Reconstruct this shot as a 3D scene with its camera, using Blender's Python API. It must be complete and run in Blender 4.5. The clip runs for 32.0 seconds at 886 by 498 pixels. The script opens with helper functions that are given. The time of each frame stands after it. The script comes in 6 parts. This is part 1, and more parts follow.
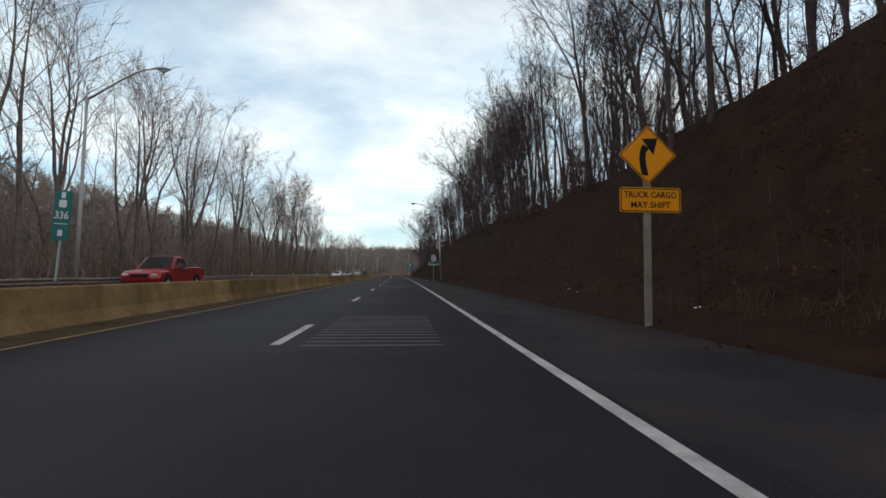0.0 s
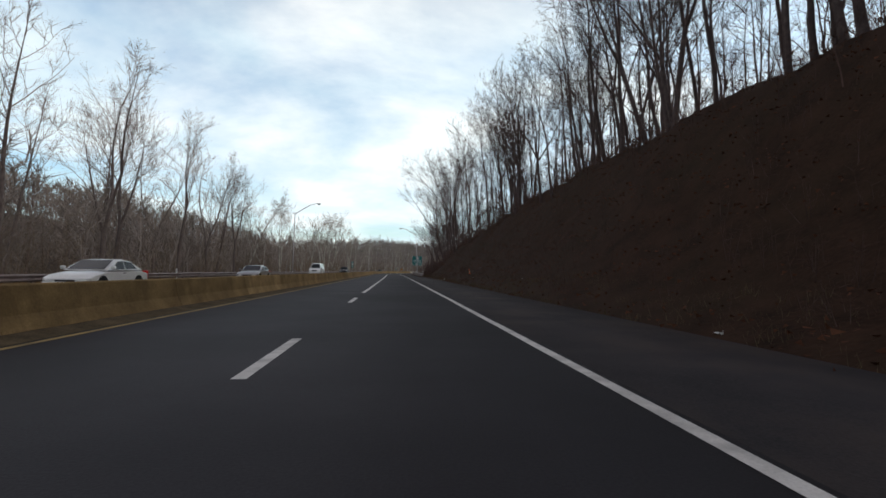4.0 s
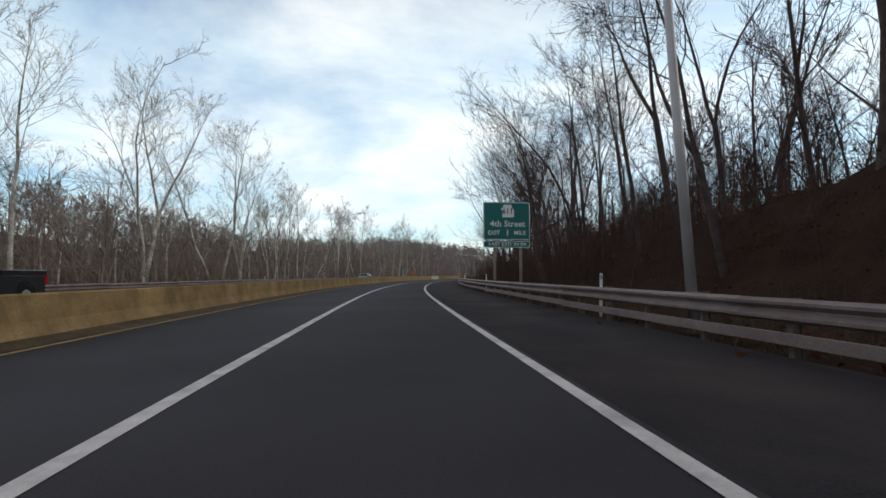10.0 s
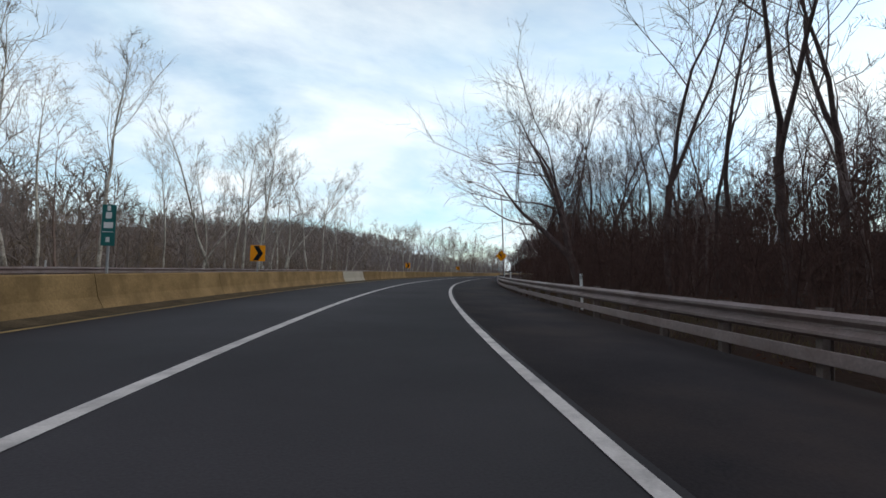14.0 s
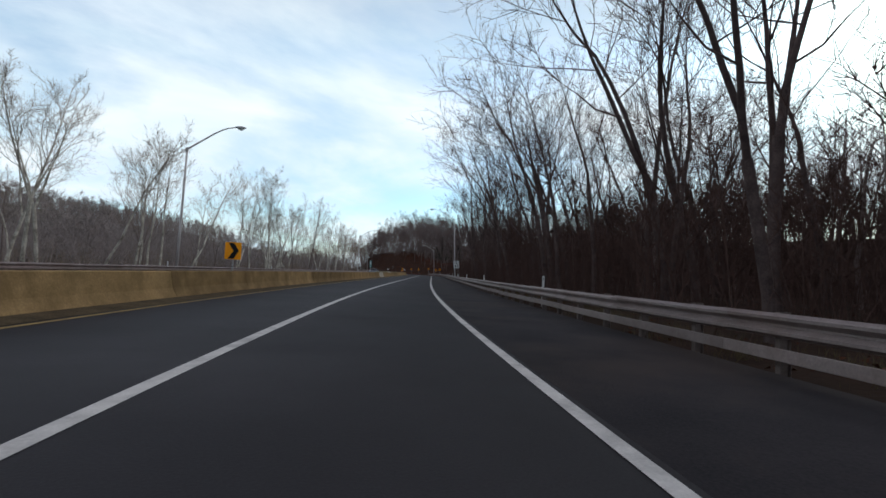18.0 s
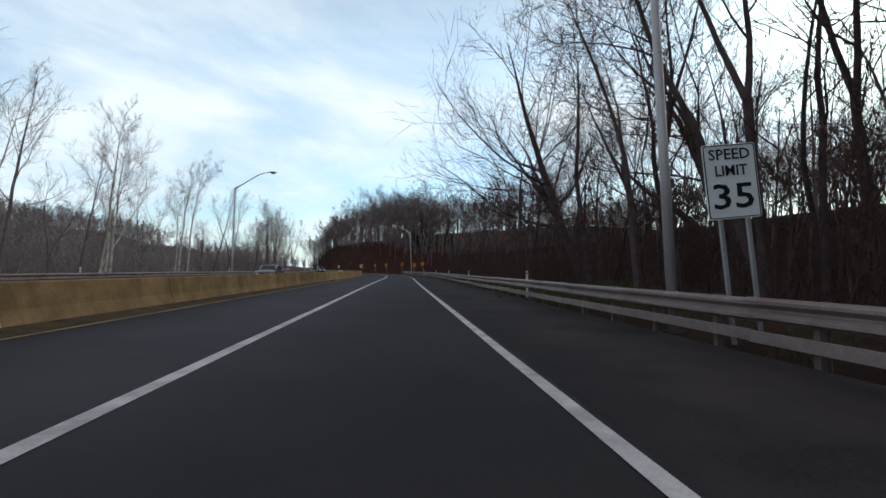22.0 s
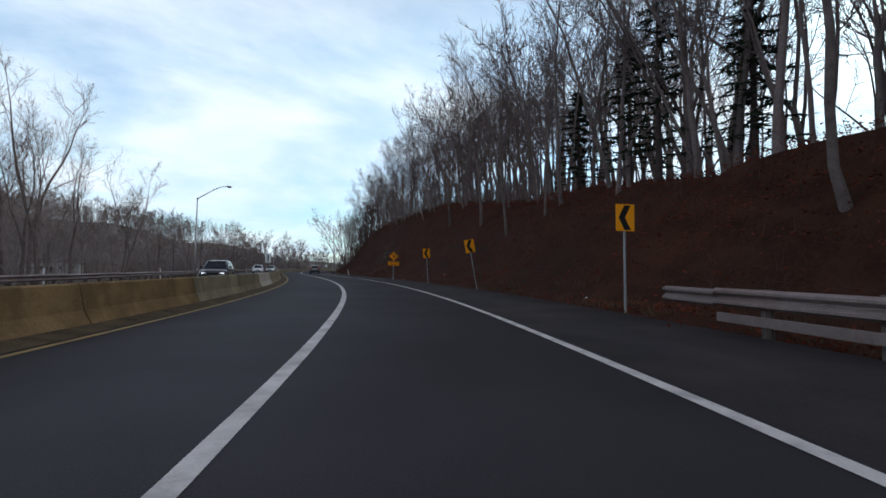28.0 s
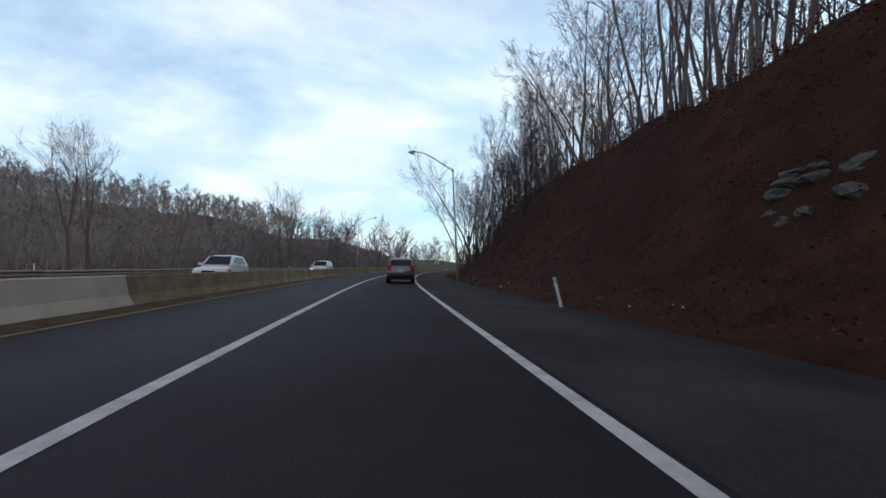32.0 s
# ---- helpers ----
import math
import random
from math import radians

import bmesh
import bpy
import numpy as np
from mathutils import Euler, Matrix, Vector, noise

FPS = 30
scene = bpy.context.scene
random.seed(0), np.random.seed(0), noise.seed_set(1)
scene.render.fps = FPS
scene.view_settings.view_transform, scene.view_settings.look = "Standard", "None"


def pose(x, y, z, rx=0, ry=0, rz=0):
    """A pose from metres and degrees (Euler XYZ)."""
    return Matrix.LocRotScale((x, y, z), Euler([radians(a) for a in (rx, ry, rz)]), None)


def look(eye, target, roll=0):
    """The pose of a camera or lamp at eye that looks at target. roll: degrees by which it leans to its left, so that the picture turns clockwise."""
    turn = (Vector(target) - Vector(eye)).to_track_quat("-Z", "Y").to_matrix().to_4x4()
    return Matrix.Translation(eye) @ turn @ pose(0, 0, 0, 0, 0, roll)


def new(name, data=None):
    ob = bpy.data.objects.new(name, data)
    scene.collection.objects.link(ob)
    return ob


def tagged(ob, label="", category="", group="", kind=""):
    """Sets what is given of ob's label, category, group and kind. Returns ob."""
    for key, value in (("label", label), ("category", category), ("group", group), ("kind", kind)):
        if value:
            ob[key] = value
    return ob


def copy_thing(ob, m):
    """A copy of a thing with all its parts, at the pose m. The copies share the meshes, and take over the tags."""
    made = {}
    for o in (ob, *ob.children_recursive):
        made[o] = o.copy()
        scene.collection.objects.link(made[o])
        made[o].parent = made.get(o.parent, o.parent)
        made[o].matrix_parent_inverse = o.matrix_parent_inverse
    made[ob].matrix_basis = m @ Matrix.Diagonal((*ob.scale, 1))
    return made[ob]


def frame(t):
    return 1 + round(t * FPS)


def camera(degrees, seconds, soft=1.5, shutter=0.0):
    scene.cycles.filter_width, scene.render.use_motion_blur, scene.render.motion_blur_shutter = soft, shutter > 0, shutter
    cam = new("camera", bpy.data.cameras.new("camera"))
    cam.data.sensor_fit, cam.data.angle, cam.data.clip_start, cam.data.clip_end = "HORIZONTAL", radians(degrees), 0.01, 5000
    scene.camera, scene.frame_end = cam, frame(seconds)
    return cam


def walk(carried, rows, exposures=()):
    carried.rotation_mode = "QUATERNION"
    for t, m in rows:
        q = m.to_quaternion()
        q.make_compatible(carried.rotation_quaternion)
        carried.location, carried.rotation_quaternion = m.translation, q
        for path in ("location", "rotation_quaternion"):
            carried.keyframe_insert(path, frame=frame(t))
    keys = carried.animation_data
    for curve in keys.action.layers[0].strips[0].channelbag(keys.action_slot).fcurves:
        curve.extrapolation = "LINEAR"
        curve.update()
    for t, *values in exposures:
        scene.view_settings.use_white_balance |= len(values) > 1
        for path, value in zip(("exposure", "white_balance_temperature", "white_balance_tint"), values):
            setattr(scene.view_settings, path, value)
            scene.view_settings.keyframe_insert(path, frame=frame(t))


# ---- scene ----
# camera: dashboard height, carried along the right-hand lane
cam = camera(84.21, 32.0, soft=1.6)
ROWS = [
    (0.0, 0.09, 0.00, 1.082, 92.87, -0.40, -4.76),
    (0.5, 0.07, 10.92, 1.082, 92.82, -0.42, -4.74),
    (1.0, 0.05, 21.70, 1.082, 92.76, -0.44, -4.50),
    (1.5, -0.03, 32.36, 1.082, 92.73, -0.41, -4.43),
    (2.0, -0.13, 42.88, 1.082, 92.70, -0.38, -4.37),
    (2.5, -0.24, 53.29, 1.082, 92.73, -0.68, -4.20),
    (3.0, -0.37, 63.59, 1.082, 92.77, -0.99, -4.05),
    (3.5, -0.51, 73.78, 1.082, 92.69, -0.85, -4.40),
    (4.0, -0.68, 83.87, 1.082, 92.61, -0.72, -4.76),
    (4.5, -0.87, 93.86, 1.082, 92.61, -0.72, -4.68),
    (5.0, -1.07, 103.75, 1.082, 92.61, -0.72, -4.62),
    (5.5, -1.27, 113.56, 1.082, 93.03, -1.47, -3.97),
    (6.0, -1.48, 123.27, 1.082, 93.45, -2.21, -3.33),
    (6.5, -1.61, 132.92, 1.082, 93.34, -1.59, -3.76),
    (7.0, -1.75, 142.50, 1.082, 93.23, -0.97, -4.21),
    (7.5, -1.79, 152.03, 1.082, 93.17, -0.82, -4.32),
    (8.0, -1.84, 161.50, 1.082, 93.11, -0.67, -4.39),
    (8.5, -1.91, 170.94, 1.082, 93.05, -0.80, -4.26),
    (9.0, -2.01, 180.39, 1.082, 92.99, -0.93, -4.11),
    (9.5, -2.18, 189.84, 1.082, 93.01, -0.27, -4.13),
    (10.0, -2.36, 199.30, 1.082, 93.03, 0.39, -4.23),
    (10.5, -2.43, 208.78, 1.082, 92.89, 0.59, -4.41),
    (11.0, -2.44, 218.29, 1.082, 92.75, 0.79, -5.02),
    (11.5, -2.32, 227.85, 1.082, 92.64, -0.01, -5.91),
    (12.0, -1.98, 237.43, 1.082, 92.52, -0.81, -7.15),
    (12.5, -1.56, 247.03, 1.082, 92.50, -0.78, -8.52),
    (13.0, -0.85, 256.62, 1.082, 92.48, -0.75, -10.05),
    (13.5, 0.08, 266.20, 1.082, 92.50, -1.19, -12.22),
    (14.0, 1.36, 275.75, 1.082, 92.51, -1.63, -14.56),
    (14.5, 3.07, 285.22, 1.082, 92.50, -1.95, -17.29),
    (15.0, 5.15, 294.56, 1.082, 92.48, -2.28, -20.09),
    (15.5, 7.59, 303.76, 1.082, 92.52, -1.45, -22.38),
    (16.0, 10.39, 312.81, 1.082, 92.55, -0.62, -24.59),
    (16.5, 13.54, 321.69, 1.082, 92.58, -0.67, -26.44),
    (17.0, 16.98, 330.40, 1.082, 92.61, -0.72, -28.18),
    (17.5, 20.74, 338.90, 1.082, 92.72, -1.66, -30.58),
    (18.0, 24.75, 347.23, 1.082, 92.84, -2.60, -32.84),
    (18.5, 29.01, 355.39, 1.082, 92.74, -1.81, -34.46),
    (19.0, 33.46, 363.41, 1.082, 92.65, -1.01, -35.80),
    (19.5, 38.11, 371.29, 1.082, 92.58, -0.75, -36.39),
    (20.0, 42.85, 379.07, 1.082, 92.50, -0.49, -36.62),
    (20.5, 47.53, 386.88, 1.082, 92.51, -0.52, -36.55),
    (21.0, 52.24, 394.66, 1.082, 92.52, -0.54, -36.29),
    (21.5, 56.96, 402.43, 1.082, 92.51, -0.60, -36.35),
    (22.0, 61.68, 410.19, 1.082, 92.49, -0.65, -36.36),
    (22.5, 66.33, 417.97, 1.082, 92.43, -0.93, -36.52),
    (23.0, 70.97, 425.75, 1.082, 92.37, -1.22, -36.66),
    (23.5, 75.59, 433.53, 1.082, 92.43, -1.00, -36.54),
    (24.0, 80.22, 441.29, 1.082, 92.50, -0.77, -36.56),
    (24.5, 84.89, 449.03, 1.082, 92.55, -0.75, -37.04),
    (25.0, 89.59, 456.76, 1.082, 92.61, -0.72, -37.34),
    (25.5, 94.28, 464.52, 1.082, 92.53, -0.81, -37.15),
    (26.0, 98.90, 472.33, 1.082, 92.46, -0.90, -36.49),
    (26.5, 103.36, 480.22, 1.082, 92.35, -0.48, -34.83),
    (27.0, 107.58, 488.21, 1.082, 92.24, -0.06, -32.60),
    (27.5, 111.54, 496.32, 1.082, 92.26, -0.11, -30.15),
    (28.0, 115.12, 504.57, 1.082, 92.28, -0.15, -27.42),
    (28.5, 118.40, 512.91, 1.082, 92.23, 0.03, -25.14),
    (29.0, 121.25, 521.33, 1.082, 92.19, 0.21, -22.95),
    (29.5, 123.75, 529.79, 1.082, 92.10, 0.34, -20.84),
    (30.0, 125.89, 538.29, 1.082, 92.01, 0.48, -19.09),
    (30.5, 127.73, 546.80, 1.082, 92.14, -0.12, -17.41),
    (31.0, 129.35, 555.31, 1.082, 92.27, -0.73, -16.22),
    (31.5, 130.85, 563.78, 1.082, 92.19, -0.66, -15.22),
    (32.0, 132.25, 572.22, 1.082, 92.10, -0.59, -14.57),
]
EXPOSURES = [(0, 0.06, 6750, 10), (10, 0.04, 6600, 10), (14, 0.0, 6450, 10), (20, -0.09, 6300, 10), (24, -0.09, 6200, 10), (27, -0.05, 6050, 10), (32, -0.03, 6050, 10)]
walk(cam, [(r[0], pose(*r[1:])) for r in ROWS], EXPOSURES)

# ---- world, sun ----
def build_world():
    w = bpy.data.worlds.new("overcast_sky")
    scene.world = w
    w.use_nodes = True
    nt = w.node_tree
    N, L = nt.nodes, nt.links
    bg = N["Background"]
    sky = N.new("ShaderNodeTexSky")
    sky.sky_type = "NISHITA"
    sky.sun_disc = False
    sky.sun_elevation = radians(24)
    sky.sun_rotation = radians(80)
    gain = N.new("ShaderNodeMix")
    gain.data_type = "RGBA"
    gain.blend_type = "MULTIPLY"
    gain.inputs[0].default_value = 1.0
    gain.inputs[7].default_value = (0.143, 0.186, 0.203, 1)
    L.new(sky.outputs[0], gain.inputs[6])
    co = N.new("ShaderNodeTexCoord")
    sep = N.new("ShaderNodeSeparateXYZ")
    L.new(co.outputs["Generated"], sep.inputs[0])
    lift = N.new("ShaderNodeMath")
    lift.operation = "ADD"
    lift.inputs[1].default_value = 0.16
    L.new(sep.outputs[2], lift.inputs[0])
    low = N.new("ShaderNodeMath")
    low.operation = "MAXIMUM"
    low.inputs[1].default_value = 0.05
    L.new(lift.outputs[0], low.inputs[0])
    dx = N.new("ShaderNodeMath")
    dx.operation = "DIVIDE"
    dy = N.new("ShaderNodeMath")
    dy.operation = "DIVIDE"
    L.new(sep.outputs[0], dx.inputs[0])
    L.new(low.outputs[0], dx.inputs[1])
    L.new(sep.outputs[1], dy.inputs[0])
    L.new(low.outputs[0], dy.inputs[1])
    comb = N.new("ShaderNodeCombineXYZ")
    L.new(dx.outputs[0], comb.inputs[0])
    L.new(dy.outputs[0], comb.inputs[1])
    # large cloud banks and their ragged edges
    n1 = N.new("ShaderNodeTexNoise")
    n1.inputs["Scale"].default_value = 0.55
    n1.inputs["Detail"].default_value = 8
    n1.inputs["Roughness"].default_value = 0.58
    n1.inputs["Distortion"].default_value = 0.35
    n2 = N.new("ShaderNodeTexNoise")
    n2.inputs["Scale"].default_value = 1.3
    n2.inputs["Detail"].default_value = 5
    n2.inputs["Distortion"].default_value = 0.6
    n2.inputs["Roughness"].default_value = 0.5
    L.new(comb.outputs[0], n1.inputs["Vector"])
    L.new(comb.outputs[0], n2.inputs["Vector"])
    cover = N.new("ShaderNodeValToRGB")
    cover.color_ramp.elements[0].position = 0.36
    cover.color_ramp.elements[0].color = (0.18, 0.18, 0.18, 1)
    cover.color_ramp.elements[1].position = 0.56
    L.new(n1.outputs[0], cover.inputs[0])
    tone = N.new("ShaderNodeValToRGB")
    tone.color_ramp.elements[0].position = 0.30
    tone.color_ramp.elements[0].color = (0.74, 0.93, 1.03, 1)
    tone.color_ramp.elements[1].position = 0.62
    tone.color_ramp.elements[1].color = (1.05, 1.13, 1.165, 1)
    L.new(n2.outputs[0], tone.inputs[0])
    mix = N.new("ShaderNodeMix")
    mix.data_type = "RGBA"
    L.new(cover.outputs[0], mix.inputs[0])
    L.new(gain.outputs[2], mix.inputs[6])
    L.new(tone.outputs[0], mix.inputs[7])
    # towards the zenith the sky is dimmed and tinted to set the ground light
    high = N.new("ShaderNodeMapRange")
    high.inputs["From Min"].default_value = 0.40
    high.inputs["From Max"].default_value = 0.80
    L.new(sep.outputs[2], high.inputs["Value"])
    overhead_tint = N.new("ShaderNodeMix")
    overhead_tint.data_type = "RGBA"
    overhead_tint.inputs[6].default_value = (1, 1, 1, 1)
    overhead_tint.inputs[7].default_value = (0.575, 0.46, 0.475, 1)
    L.new(high.outputs[0], overhead_tint.inputs[0])
    dim = N.new("ShaderNodeMix")
    dim.data_type = "RGBA"
    dim.blend_type = "MULTIPLY"
    dim.inputs[0].default_value = 1.0
    L.new(mix.outputs[2], dim.inputs[6])
    L.new(overhead_tint.outputs[2], dim.inputs[7])
    L.new(dim.outputs[2], bg.inputs["Color"])
    bg.inputs["Strength"].default_value = 1.0


build_world()
sun_data = bpy.data.lights.new("sun", "SUN")
sun_data.energy = 0.6
sun_data.angle = radians(14)
sun_data.color = (1.0, 0.88, 0.80)
sun_ob = new("sun", sun_data)
sun_ob.matrix_world = look((0, 0, 60), (-math.cos(radians(24)) * 60, 10, 60 - math.sin(radians(24)) * 60))


# ---- materials ----
def material(name, c1, c2, rough=0.8, metal=0.0, scale=4.0, fine=60.0, bump=0.15, spread=0.5, stain=None, amount=0.0, stain_scale=0.6, spec=0.06, vary=0.0):
    """Two-scale noise between two colours, a stain of its own shape, and fine relief."""
    m = bpy.data.materials.new(name)
    m.use_nodes = True
    nt = m.node_tree
    N, L = nt.nodes, nt.links
    b = N["Principled BSDF"]
    co = N.new("ShaderNodeTexCoord")
    n1 = N.new("ShaderNodeTexNoise")
    n1.inputs["Scale"].default_value = scale
    n1.inputs["Detail"].default_value = 5
    n2 = N.new("ShaderNodeTexNoise")
    n2.inputs["Scale"].default_value = fine
    n2.inputs["Detail"].default_value = 3
    for n in (n1, n2):
        L.new(co.outputs["Object"], n.inputs["Vector"])
    add = N.new("ShaderNodeMix")
    add.inputs[0].default_value = 0.4
    L.new(n1.outputs[0], add.inputs[2])
    L.new(n2.outputs[0], add.inputs[3])
    ramp = N.new("ShaderNodeValToRGB")
    ramp.color_ramp.elements[0].position = 0.5 - spread * 0.35
    ramp.color_ramp.elements[1].position = 0.5 + spread * 0.35
    ramp.color_ramp.elements[0].color = (*c1, 1)
    ramp.color_ramp.elements[1].color = (*c2, 1)
    L.new(add.outputs[0], ramp.inputs[0])
    col = ramp.outputs[0]
    if stain:
        n3 = N.new("ShaderNodeTexNoise")
        n3.inputs["Scale"].default_value = stain_scale
        n3.inputs["Detail"].default_value = 6
        n3.inputs["Roughness"].default_value = 0.65
        L.new(co.outputs["Object"], n3.inputs["Vector"])
        r3 = N.new("ShaderNodeValToRGB")
        r3.color_ramp.elements[0].position = 0.45
        r3.color_ramp.elements[1].position = 0.65
        r3.color_ramp.elements[0].color = (0, 0, 0, 1)
        r3.color_ramp.elements[1].color = (amount, amount, amount, 1)
        L.new(n3.outputs[0], r3.inputs[0])
        mx = N.new("ShaderNodeMix")
        mx.data_type = "RGBA"
        L.new(r3.outputs[0], mx.inputs[0])
        L.new(col, mx.inputs[6])
        mx.inputs[7].default_value = (*stain, 1)
        col = mx.outputs[2]
    if vary:
        info = N.new("ShaderNodeObjectInfo")
        rng = N.new("ShaderNodeMapRange")
        rng.inputs["To Min"].default_value = 1.0 - vary
        rng.inputs["To Max"].default_value = 1.0 + vary
        L.new(info.outputs["Random"], rng.inputs["Value"])
        sc = N.new("ShaderNodeVectorMath")
        sc.operation = "SCALE"
        L.new(col, sc.inputs[0])
        L.new(rng.outputs[0], sc.inputs["Scale"])
        col = sc.outputs[0]
    L.new(col, b.inputs["Base Color"])
    b.inputs["Specular IOR Level"].default_value = spec
    b.inputs["Roughness"].default_value = rough
    b.inputs["Metallic"].default_value = metal
    if bump:
        bp = N.new("ShaderNodeBump")
        bp.inputs["Strength"].default_value = bump
        bp.inputs["Distance"].default_value = 0.02
        L.new(n2.outputs[0], bp.inputs["Height"])
        L.new(bp.outputs[0], b.inputs["Normal"])
    return m


